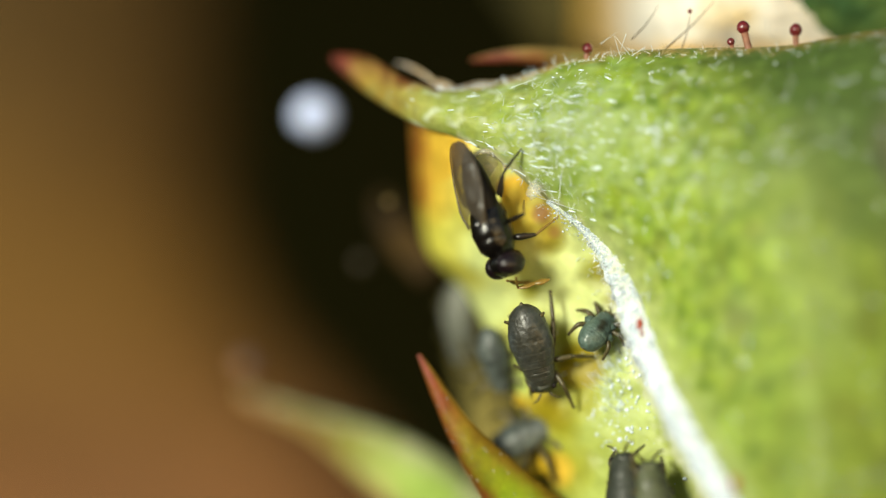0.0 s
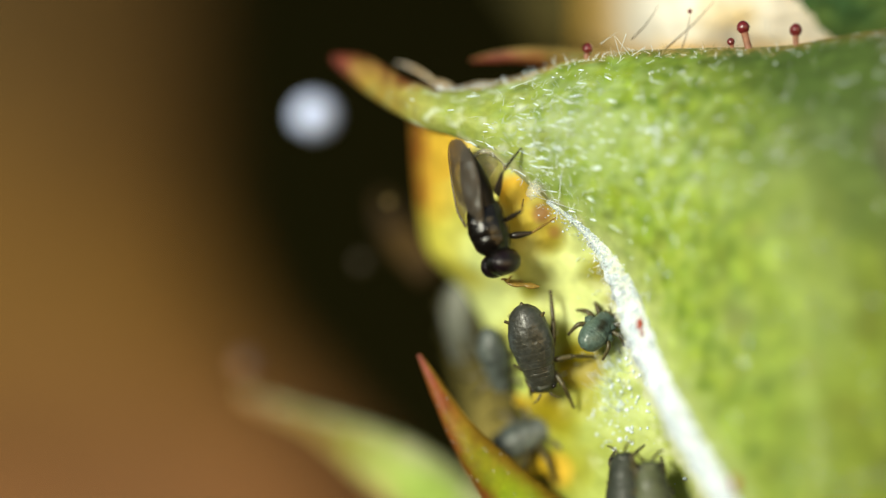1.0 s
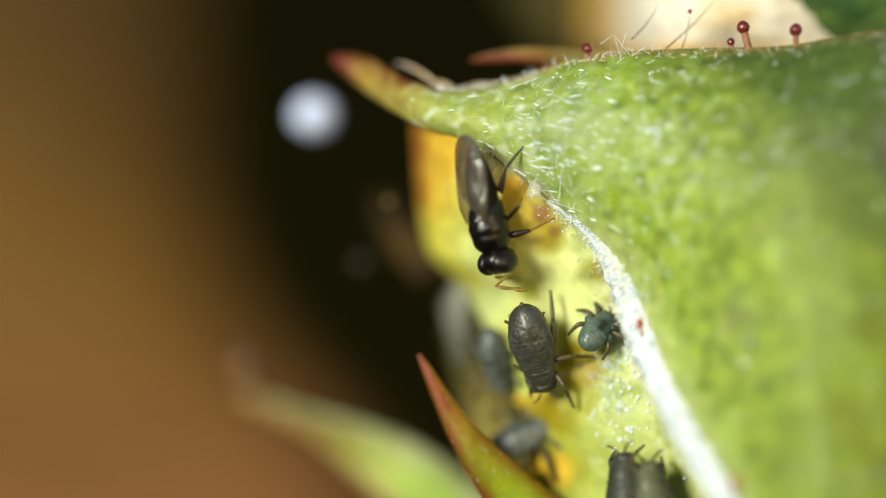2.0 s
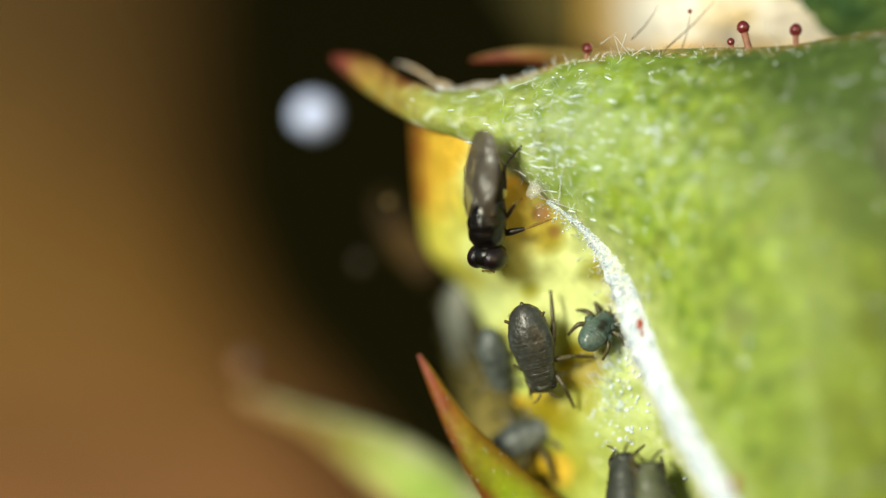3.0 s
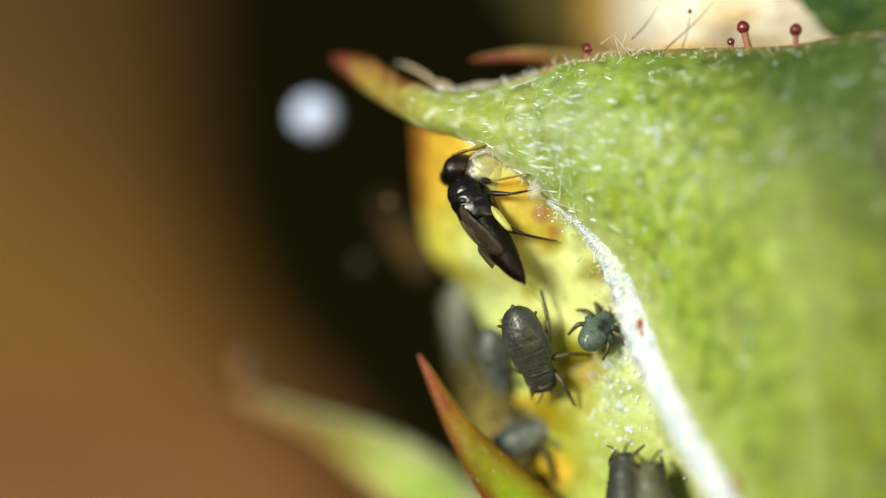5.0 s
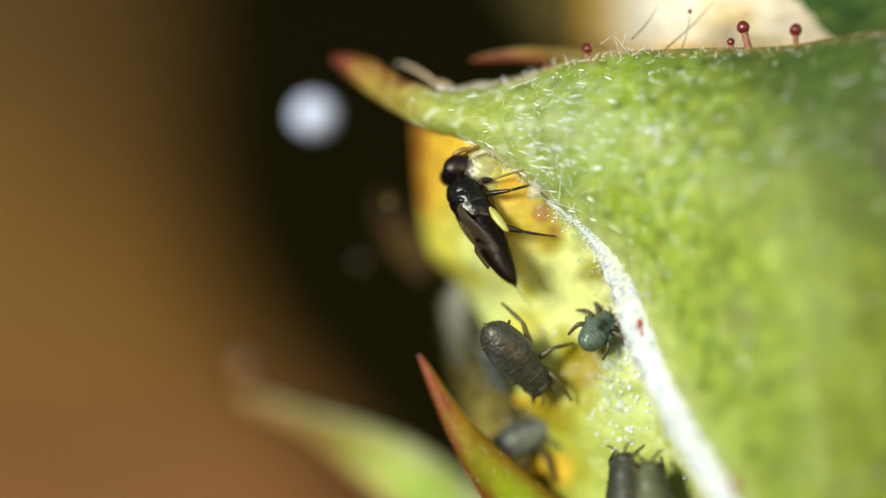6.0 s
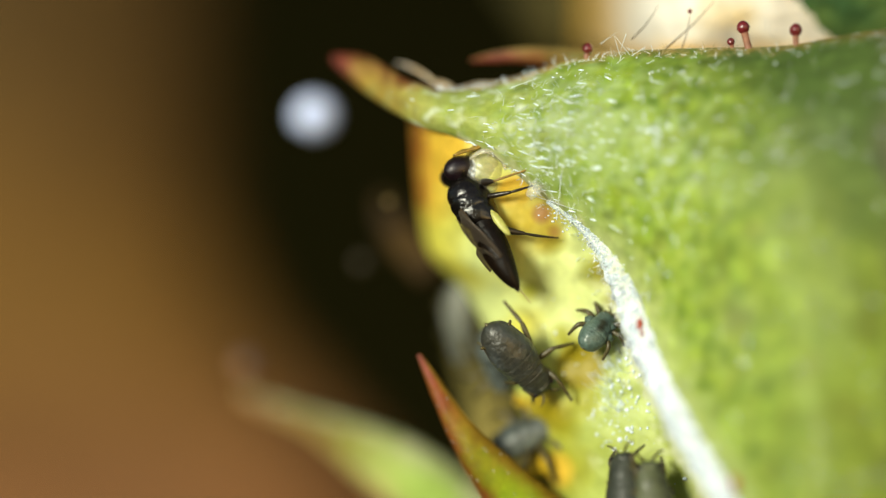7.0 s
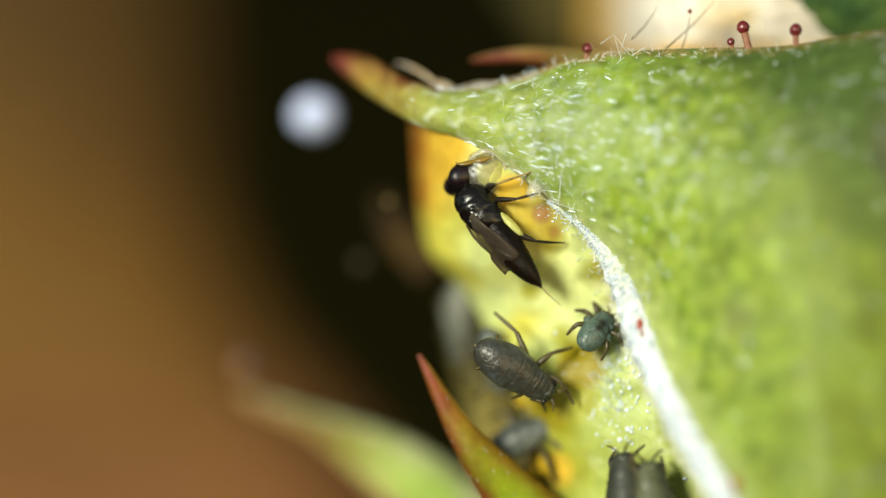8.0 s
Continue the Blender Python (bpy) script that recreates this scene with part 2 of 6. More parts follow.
def facing(place, ahead, back):
    """The pose of an animal at place (mm) that heads ahead, with its back turned to back."""
    x = Vector(ahead).normalized()
    z = Vector(back)
    z = (z - x * z.dot(x)).normalized()
    y = z.cross(x)
    m = Matrix((x, y, z)).transposed().to_4x4()
    m.translation = Vector(place) * MM
    return m


def aim(place, along):
    """The pose of a limb whose root is at place (mm) and that points along."""
    return facing(place, along, (0, 0.2, 1))


# ---- distance ----
def backdrop():
    bm = bmesh.new()
    vs = [bm.verts.new(p) for p in ((-150, 60, -120), (150, 60, -120), (150, 60, 120), (-150, 60, 120))]
    bm.faces.new(vs)
    vs = [bm.verts.new(p) for p in ((-150, 62, -120), (150, 62, -120), (150, 62, 120), (-150, 62, 120))]
    bm.faces.new(vs)
    ob = part("backdrop", bm, CLOTH, None, "plain black cloth far behind the plant", flat=True)
    tagged(ob, category="backdrop", kind="structure")


def brown_stem():
    """A broad brown stem out of focus behind the plant."""
    inner = [(-1.996, 9, 2.949), (-1.996, 9, 2.029), (-2.019, 9, 1.109), (-1.93, 9, 0.189), (-1.55, 9, -0.731), (-0.95, 9, -1.467), (-0.50, 9, -2.111), (-0.018, 9, -3.031)]
    outer = [(-7.123, 12, 3.077), (-7.123, 12, 2.117), (-7.123, 12, 1.157), (-7.123, 12, 0.197), (-7.123, 12, -0.763), (-7.123, 12, -1.531), (-7.123, 12, -2.203), (-7.123, 12, -3.163)]
    sheet = Sheet(outer, inner, [-1.5] * 4, ((0.6, 0.3),), 3.0)
    ob = thing("brown_stem", (-3.659, 10, 0), "broad smooth reddish brown stem behind the plant", "stem")
    bm = sheet.mesh(40, 30, 2.0)
    shift = Vector((-3.659, 10, 0))

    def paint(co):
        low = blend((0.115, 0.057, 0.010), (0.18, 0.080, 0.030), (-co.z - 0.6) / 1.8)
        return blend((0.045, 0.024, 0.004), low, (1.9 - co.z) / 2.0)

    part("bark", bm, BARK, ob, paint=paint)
    ob.location = (0, 0, 0)


backdrop()
brown_stem()


# ---- the flower head ----
def big_bract():
    rim = [(-0.786, 0.8, 1.334), (-0.521, 0.6, 1.103), (-0.185, 0.2, 0.879), (0.084, 0.1, 0.793), (0.384, 0, 0.632), (0.664, 0, 0.410), (0.910, 0, 0.205), (1.150, -0.03, -0.050),
           (1.315, -0.12, -0.316), (1.42, -0.24, -0.634), (1.567, -0.44, -0.99), (1.773, -0.62, -1.382), (2.035, -0.85, -1.81), (2.344, -1, -2.277)]
    top = [(-0.794, 0.8, 1.39), (-0.542, 0.7, 1.368), (-0.237, 0.35, 1.203), (0.084, 0.3, 1.138), (0.466, 0.25, 1.201), (0.867, 0.16, 1.336), (1.269, 0.08, 1.400), (1.796, -0.06, 1.422),
           (2.408, -0.2, 1.435), (3.313, -0.4, 1.52), (3.976, -0.4, 0.97), (4.145, -0.35, -0.159), (4.064, -0.2, -1.37), (3.9, 0.0, -2.50)]
    sheet = Sheet(rim, top, [-.03, -.05, -.12, -.18, -.24, -.30, -.37, -.44, -.5, -.56, -.64, -.74, -.8, -.8],
                  ((2.5, 0.04), (8.0, 0.006), (22.0, 0.005)), 1.0, 0.62)
    ob = thing("green_bract", (0, 0, 0), "broad hairy green bract with a red pointed tip and pale margin", "bract", "bracts of the flower head")

    lip = [(0.744, 0, 0.336), (0.930, -0.02, 0.214), (1.098, -0.06, 0.070), (1.275, -0.13, -0.212), (1.408, -0.23, -0.554), (1.52, -0.38, -0.832), (1.661, -0.60, -1.165), (1.813, -0.75, -1.458), (1.973, -0.92, -1.729), (2.222, -1.1, -2.156)]
    swell = [.012, .034, .066, .105, .133, .125, .11, .10, .095, .095]
    lip_line = [spline(lip, k / 60) for k in range(61)]
    crown_line = [spline(top, k / 120) for k in range(12, 84)]
    tip_line = [spline(top, k / 120) for k in range(0, 30)]
    rim_line = [spline(rim, k / 120) for k in range(10, 62)]

    def paint(co):
        green = blend((0.225, 0.325, 0.034), (0.300, 0.395, 0.048), 0.5 + 0.8 * noise.noise(co * 1.6))
        green = blend(green, (0.22, 0.335, 0.052), 0.4 + 0.5 * noise.noise(co * 7 + Vector((9, 0, 0))) - 0.2)
        green = blend(green, (0.17, 0.29, 0.045), 0.9 * noise.noise(Vector((co.x * 16, co.y * 8, co.z * 4))) + 0.1)
        green = blend(green, (0.33, 0.44, 0.06), 0.9 * noise.noise(Vector((co.x * 9 + 3, co.y * 5, co.z * 6))) - 0.12)
        green = blend(green, (0.38, 0.46, 0.10), 1.3 * noise.noise(co * 15 + Vector((2, 0, 5))) - 0.25)
        green = blend(green, (0.105, 0.185, 0.026), 1.5 * noise.noise(co * 11 + Vector((1, 6, 0))) - 0.12)
        green = blend(green, (0.14, 0.15, 0.03), 1.6 * noise.noise(co * 3.2 + Vector((8, 2, 0))) - 0.45)
        # shade painted into the green: darker where the bract turns away, right and upper right
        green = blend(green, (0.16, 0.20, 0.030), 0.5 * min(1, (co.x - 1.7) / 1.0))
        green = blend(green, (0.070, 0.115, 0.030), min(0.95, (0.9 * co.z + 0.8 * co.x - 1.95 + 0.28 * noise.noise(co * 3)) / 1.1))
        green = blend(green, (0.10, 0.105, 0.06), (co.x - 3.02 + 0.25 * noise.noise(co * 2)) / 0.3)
        green = blend(green, tuple(1.45 * c for c in green), 1.5 * noise.noise(co * 10 + Vector((3, 3, 1))) - 0.1)
        green = blend(green, tuple(0.70 * c for c in green), 1.5 * noise.noise(co * 9 + Vector((7, 1, 4))) - 0.1)
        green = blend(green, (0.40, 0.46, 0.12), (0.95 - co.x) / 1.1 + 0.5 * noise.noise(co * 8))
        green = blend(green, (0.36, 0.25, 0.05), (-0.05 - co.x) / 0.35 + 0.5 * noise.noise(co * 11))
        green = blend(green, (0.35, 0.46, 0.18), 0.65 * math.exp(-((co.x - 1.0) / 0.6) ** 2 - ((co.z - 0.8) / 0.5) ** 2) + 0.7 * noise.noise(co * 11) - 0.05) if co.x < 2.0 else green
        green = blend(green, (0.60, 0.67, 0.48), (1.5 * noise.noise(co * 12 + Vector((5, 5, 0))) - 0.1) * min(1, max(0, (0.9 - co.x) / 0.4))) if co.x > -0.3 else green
        if co.z < 0.45 and co.x < 2.2:
            green = blend(green, (0.52, 0.58, 0.24), min(1, (0.45 - co.z) / 0.4) * (0.85 * (1 - min(math.hypot(p[0] - co.x, p[2] - co.z) for p in lip_line) / 0.27) + 0.25 * noise.noise(co * 12)))
        if co.z > 0.9:
            edge = min((Vector(p) - co).length for p in crown_line)
            far = 0.8 if co.x < 1.25 else 0.35
            green = blend(green, (0.40, 0.25, 0.07), 1.4 * far * (1 - edge / 0.13) + 0.6 * noise.noise(co * 14)) if edge < 0.13 else green
        if co.z > 0.12 and co.x < 1.0:
            edge = min((Vector(p) - co).length for p in rim_line)
            green = blend(green, (0.66, 0.66, 0.42), 0.9 * (1 - edge / 0.12) + 0.5 * noise.noise(co * 13)) if edge < 0.13 and co.x > 0.1 else green
        if co.x < 0.1:
            edge = min((Vector(p) - co).length for p in tip_line)
            green = blend(green, (0.13, 0.045, 0.015), 1.1 * (1 - edge / 0.11) + 0.9 * noise.noise(co * 10))
        return blend(green, (0.20, 0.045, 0.03), (-0.56 - co.x) / 0.16 + 0.4 * noise.noise(co * 16))

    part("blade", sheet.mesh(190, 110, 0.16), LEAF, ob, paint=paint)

    # the pale thickened margin along the cup
    bm = bmesh.new()
    tube(bm, lip, swell, 32, 420, 0.8, rough=0.3)
    for v in bm.verts:
        v.co += Vector((noise.noise(v.co * 18), noise.noise(v.co * 26 + Vector((5, 0, 0))), noise.noise(v.co * 22 + Vector((0, 7, 0))))) * 0.022
    part("margin", bm, MARGIN, ob, "whitish swollen margin",
         paint=lambda co: blend(blend((0.72, 0.80, 0.90), (0.64, 0.71, 0.62), (co.z + 0.55) / 0.6 + 1.2 * noise.noise(co * 9)), (0.68, 0.73, 0.56), 1.3 * noise.noise(co * 30) - 0.1))

    # hairs, glassy and short, thickest near the upper shoulder and along the margin
    rnd = random.Random(4)
    coat, dashes = [], []
    for _ in range(15000):
        u, v = rnd.uniform(0.1, 0.72), rnd.random() ** 1.1
        p = sheet.at(u, v)
        if p.x > 2.2 or p.x < 0.2:
            continue
        dense = math.exp(-((p.x - 0.80) / 0.34) ** 2 - ((p.z - 0.80) / 0.42) ** 2)
        dense += 0.45 * math.exp(-((p.x - 1.05) / 0.42) ** 2 - ((p.z - 1.14) / 0.2) ** 2)
        if rnd.random() > 0.003 + 0.22 * dense:
            continue
        n = sheet.normal(u, v)
        way = n * 0.5 + Vector((0.5 + rnd.gauss(0, .8), rnd.gauss(0, .3), rnd.gauss(0, .7)))
        if rnd.random() < 0.12:
            coat.append((p + n * .004, way, rnd.uniform(.008, .026), rnd.uniform(.003, .0065), (0, 0, 0)))
        else:
            coat.append((p, way, rnd.uniform(.02, .10), rnd.uniform(.0010, .0026), (0.1, 0, -0.1)))
    for _ in range(2600):
        u, v = rnd.uniform(0.1, 0.8), rnd.random()
        p = sheet.at(u, v)
        if p.x > 2.7:
            continue
        dense = math.exp(-((p.x - 0.9) / 0.55) ** 2 - ((p.z - 0.65) / 0.55) ** 2)
        dense += 0.5 * math.exp(-((p.x - 1.6) / 0.75) ** 2 - ((p.z - 0.85) / 0.28) ** 2)
        if p.x > 1.2 and p.z > 0.95:
            continue
        far = min(1.0, max(0.0, (p.x - 0.85) / 0.5))
        if rnd.random() > (0.004 + 0.17 * dense) * (1 - 0.45 * far):
            continue
        n = sheet.normal(u, v)
        way = n * 0.15 + Vector((1.0 + rnd.gauss(0, .2), rnd.gauss(0, .1), -0.22 + rnd.gauss(0, .18)))
        dashes.append((p + n * .012, way, rnd.uniform(.035, .105), rnd.uniform(.0024, .0062) + .005 * far * rnd.random(), (0, 0, 0)))
    # small white beads imitate sparkles among the shoulder hairs
    sparks = []
    for _ in range(2600):
        u, v = rnd.uniform(0.1, 0.72), rnd.random()
        p = sheet.at(u, v)
        if p.x > 0.6 and rnd.random() < 0.10 * math.exp(-((p.x - 0.85) / 0.34) ** 2 - ((p.z - 0.78) / 0.42) ** 2):
            size = rnd.uniform(.0025, .007)
            sparks.append((p + sheet.normal(u, v) * rnd.uniform(.005, .05), (size * rnd.uniform(1, 2), size, size)))
    bead_part("glint_bead", sparks, HAIR, ob, "tiny white beads standing in for hair glints")
    broad = []
    for _ in range(1500):
        u, v = rnd.uniform(0.3, 1.0), rnd.uniform(0.04, 0.96)
        p = sheet.at(u, v)
        if p.x < 1.35 or rnd.random() > 0.16 + 0.55 * math.exp(-((p.z - 1.1) / 0.6) ** 2):
            continue
        n = sheet.normal(u, v)
        way = n * 0.3 + Vector((0.4 + rnd.gauss(0, .5), rnd.gauss(0, .1), -0.7 + rnd.gauss(0, .4)))
        broad.append((p, way, rnd.uniform(.03, .12), rnd.uniform(.003, .009), (0, 0, 0)))
    hair_part("soft_hair", broad, GLASSY, ob, "scattered pale hairs on the broad side", sides=5)
    hair_part("hair", coat, GLASSY, ob, "short glassy white hairs", sides=4)
    hair_part("thick_hair", dashes, BRIGHT, ob, "thick blunt white hairs", sides=6, shape=(.4, 1.0, .55))
    fringe = []
    for _ in range(50):
        u, v = rnd.uniform(0.3, 0.6), rnd.uniform(0, 0.05)
        p = sheet.at(u, v) + Vector((-0.02, -0.03 * rnd.random(), 0))
        way = Vector((rnd.gauss(-.3, .8), -0.6 + rnd.gauss(0, .4), rnd.gauss(0.1, .8)))
        fringe.append((p, way, rnd.uniform(.012, .05), rnd.uniform(.0014, .003), (0, 0, 0)))
    for _ in range(210):
        u, v = 0.2 + 0.49 * rnd.random() ** 1.5, rnd.uniform(0.95, 1.0)
        p = sheet.at(u, v)
        way = Vector((rnd.gauss(0, .9), -0.5 + rnd.gauss(0, .4), 0.3 + rnd.gauss(0, .5)))
        fringe.append((p, way, rnd.uniform(.02, .08), rnd.uniform(.0014, .0035), (0, 0, 0)))
    crest = []
    for _ in range(300):
        u, v = rnd.uniform(0.42, 0.72), rnd.uniform(0.955, 1.0)
        p = sheet.at(u, v)
        if p.x > 2.5:
            continue
        way = Vector((rnd.gauss(0.1, .8), -0.2 + rnd.gauss(0, .4), 0.3 + rnd.gauss(0, .5)))
        crest.append((p, way, rnd.uniform(.02, .09), rnd.uniform(.001, .0026), (0, 0, 0)))
    hair_part("hair", crest, GOLDEN, ob, "fine golden hairs on the upper edge", sides=4)
    hair_part("hair", fringe, HAIR, ob, "white marginal hairs", sides=5)
    # pale beads along the margin: swollen cells and the glints on them
    cells, fuzz = [], []
    for _ in range(4200):
        t = rnd.random() ** 1.2 * 0.95
        r, a = spline([(q,) for q in swell], t)[0], rnd.uniform(-1.8, 1.8)
        p = Vector(spline(lip, t)) + Vector((0.8 * math.sin(a), -0.8 * math.cos(a), 0.45 * math.sin(a))) * r
        size = rnd.uniform(.003, .011) * (0.6 + 0.8 * min(1, t * 2.5))
        if rnd.random() < 0.9:
            cells.append((p, (size * rnd.uniform(.8, 1.5), size, size * rnd.uniform(.8, 1.5))))
        else:
            way = Vector((math.sin(a) + rnd.gauss(0, .5), -math.cos(a), rnd.gauss(-.2, .6)))
            fuzz.append((p, way, rnd.uniform(.006, .014 + .014 * t), rnd.uniform(.0014, .0034), (0, 0, 0)))
    # more beads scattered about the upper margin to imitate its diffuse sparkle
    for _ in range(420):
        t = 0.02 + 0.40 * rnd.random()
        p = Vector(spline(lip, t)) + Vector((rnd.gauss(0, .055), -0.06 * rnd.random(), rnd.gauss(0, .045)))
        size = .002 + .008 * rnd.random() ** 2
        cells.append((p, (size * rnd.uniform(.8, 2.0), size, size)))
    for _ in range(1100):
        t = 0.2 + 0.78 * rnd.random()
        r = spline([(q,) for q in swell], t)[0]
        p = Vector(spline(lip, t)) + Vector((-r * rnd.uniform(.45, 1.25), -r * rnd.uniform(-.1, .6), -r * rnd.uniform(0, .5)))
        way = Vector((-0.9 + rnd.gauss(0, .5), -0.5 + rnd.gauss(0, .3), rnd.gauss(-.15, .6)))
        fuzz.append((p, way, rnd.uniform(.010, .040), rnd.uniform(.0014, .0036), (0, 0, -.2)))
    hair_part("fuzz", fuzz, FELT, ob, "short white felt on the margin", sides=4)
    bead_part("cell", cells, BUBBLE, ob, "pale beads for swollen cells and their glints")
    strands = []
    for a, b in (((0.681, -0.25, 0.98), (1.098, -0.3, 1.23)), ((0.801, -0.2, 0.562), (0.8, -0.3, 0.76)), ((1.264, 0, 1.344), (1.202, -0.1, 1.501)),
                 ((0.803, -0.1, 0.204), (0.86, -0.3, 0.84)), ((0.623, -0.05, 0.384), (1.22, -0.2, 0.163)), ((0.861, -0.2, 1.041), (1.039, -0.3, 1.011)),
                 ((0.921, -0.2, 1.021), (0.7, -0.3, 1.118)), ((1.415, -0.4, 0.858), (1.748, -0.55, 0.709)), ((1.352, 0, 1.34), (1.194, -0.1, 1.513)), ((1.432, 0, 1.428), (1.279, -0.05, 1.331)), ((1.295, -0.05, 1.523), (1.24, 0, 1.364)),
                 ((1.113, 0.05, 1.453), (1.232, 0, 1.532)), ((0.484, 0, 1.144), (0.663, -0.1, 1.202)), ((1.491, -0.5, 0.678), (1.707, -0.6, 0.59))):
        a, b = Vector(a), Vector(b)
        strands.append((a, b - a, (b - a).length, 0.0030, (0.03, 0, 0.04)))
    hair_part("long_hair", strands, HAIR, ob, "long white hairs", kind="")
    for p, r in (((1.36, -0.24, -0.126), .024), ((1.385, -0.345, -0.529), .034), ((1.40, -0.365, -0.593), .02), ((1.47, -0.33, -0.534), .014), ((2.028, -1.05, -1.631), .04)):
        bm = bmesh.new()
        ball(bm, p, (r * .55, r * .3, r * 1.1), None, 18, 12, 0.9, p[0] * 7)
        part("red_gland", bm, REDSPOT, ob, "small red gland")
    return sheet


def inner_wall():
    left = [(-0.212, 1.15, 0.921), (-0.188, 1.15, 0.575), (-0.155, 1.2, 0.249), (-0.09, 1.1, -0.045), (0.14, 1, -0.286), (0.316, 0.8, -0.604), (0.49, 0.75, -1.008), (0.692, 0.7, -1.412), (0.832, 0.6, -1.935)]
    right = [(0.586, 0.22, 0.719), (0.827, 0.2, 0.445), (1.068, 0.2, 0.205), (1.268, 0.2, -0.076), (1.388, 0.18, -0.357), (1.507, 0.12, -0.677), (1.665, 0.05, -1.037), (1.902, -0.05, -1.435), (2.179, -0.15, -1.911)]
    sheet = Sheet(left, right, [-.70, -.72, -.72, -.58, -.42, -.28, -.26, -.28, -.3], ((3.0, 0.06), (7.0, 0.022), (22.0, 0.003)), 6.0, 0.8, 0.6)
    ob = thing("inner_bract", (0, 0, 0), "yellow inner wall of the flower head, pale and lumpy", "bract", "bracts of the flower head")
    def sheet_edge(z):
        return min(right_line, key=lambda p: abs(p[2] - z))[0]

    right_line = [spline(right, k / 80) for k in range(81)]
    ochre_shade, pale, orange, gold = (0.36, 0.35, 0.020), (0.69, 0.76, 0.30), (0.80, 0.52, 0.06), (0.72, 0.67, 0.10)

    def paint(co):
        tone = blend(gold, pale, 0.68 + 1.5 * noise.noise(co * 3 + Vector((4, 1, 2))) + (co.x - 0.2) * 0.5 + 1.1 * spot_near(co, 0.45, -0.15, 0.38))
        tone = blend(tone, (0.47, 0.57, 0.14), min(0.8, (-0.6 - co.z) / 0.3))
        tone = blend(tone, (0.42, 0.48, 0.09), min(0.75, (-1.22 - co.z) / 0.3))
        tone = blend(tone, gold, (0.26 - co.x) / 0.3 * min(1, max(0, (co.z + 0.5) / 0.3)))
        # ochre patches; those beside the aphid and under the rim are painted shadow
        for x, z, r in ((1.10, -0.16, .16), (1.2, -0.36, .10), (.76, .07, .14), (0.86, -1.56, .26), (1.0, -.84, .22), (.98, -1.08, .18), (.86, -1.26, .16), (.62, -.30, .10), (1.02, -.80, .13), (.86, -.62, .12)):
            tone = blend(tone, ochre_shade, 0.9 * spot_near(co, x, z, r))
        tone = blend(tone, orange, 1.5 * spot_near(co, -0.05, 0.78, 0.32) + 0.85 * spot_near(co, -0.12, 0.42, 0.3) + 1.6 * spot_near(co, 0.5, 0.40, 0.15) + 0.45 * spot_near(co, 0.74, 0.14, 0.10) + 0.9 * spot_near(co, 0.70, -1.10, 0.14) + 1.1 * spot_near(co, 0.80, -1.58, 0.16))
        tone = blend(tone, (0.52, 0.20, 0.03), (-0.06 - co.x) / 0.14 + 0.6 * noise.noise(co * 5)) if co.z > 0.3 else tone
        edge = sheet_edge(co.z) - co.x
        tone = blend(tone, (0.80, 0.81, 0.58), (1.05 * (1 - edge / 0.34) + 0.6 * noise.noise(co * 14)) * min(1, max(0, (-0.15 - co.z) / 0.3)))
        tone = blend(tone, (0.56, 0.44, 0.06), 0.9 * spot_near(co, 0.60, 0.20, 0.30) + 0.5 * noise.noise(co * 7) * spot_near(co, 0.6, 0.2, 0.4))
        tone = blend(tone, (0.36, 0.19, 0.06), 1.2 * spot_near(co, 0.70, 0.25, 0.09) + 0.8 * spot_near(co, 0.79, 0.12, 0.06))
        # darker gold as painted shadow beside and below the aphid and under the rim
        return blend(tone, (0.31, 0.25, 0.010), 1.7 * spot_near(co, 0.97, -0.83, 0.20) + 1.0 * spot_near(co, 0.74, -1.16, 0.2) + 0.7 * spot_near(co, 1.16, -0.13, 0.13))

    part("wall", sheet.mesh(150, 110, 0.12), PETAL, ob, paint=paint)
    rnd = random.Random(8)
    beads, glints = [], []
    # white beads laid on the lower wall in place of its gloss glints
    for _ in range(3000):
        u, v = rnd.uniform(0.5, 1.0), rnd.uniform(0.35, 0.98)
        p = sheet.at(u, v)
        if rnd.random() > 0.02 + 0.7 * math.exp(-((p.x - 1.24) / 0.14) ** 2 - ((p.z + 1.0) / 0.4) ** 2):
            continue
        size = .002 + .011 * rnd.random() ** 2.5
        glints.append((p + sheet.normal(u, v) * .004, (size * rnd.uniform(.7, 1.8), size, size * rnd.uniform(.7, 1.6))))
    for _ in range(60):
        u, v = rnd.uniform(0.0, 0.5), rnd.uniform(0.75, 0.99)
        p = sheet.at(u, v)
        beads.append((p, Vector((rnd.gauss(0, .7), -1, rnd.gauss(0, .7))), rnd.uniform(.03, .08), rnd.uniform(.002, .004), (0, 0, 0)))
    tuft = []
    for _ in range(800):
        u, v = rnd.uniform(0.45, 0.8), rnd.uniform(0.5, 0.98)
        p = sheet.at(u, v)
        if rnd.random() > math.exp(-((p.x - 1.20) / 0.10) ** 2 - ((p.z + 0.92) / 0.30) ** 2):
            continue
        tuft.append((p, Vector((-0.4 + rnd.gauss(0, .5), -0.7, 0.5 + rnd.gauss(0, .5))), rnd.uniform(.05, .17), rnd.uniform(.0014, .0032), (-.1, 0, .1)))
    hair_part("hair", tuft, HAIR, ob, "fine white hairs", sides=4)
    bead_part("cell", glints, HAIR, ob, "pale beads for swollen cells and their glints")
    hair_part("papilla", beads, HAIR, ob, "glistening short hairs", sides=5, shape=(.8, 1.0, .4))
    return sheet


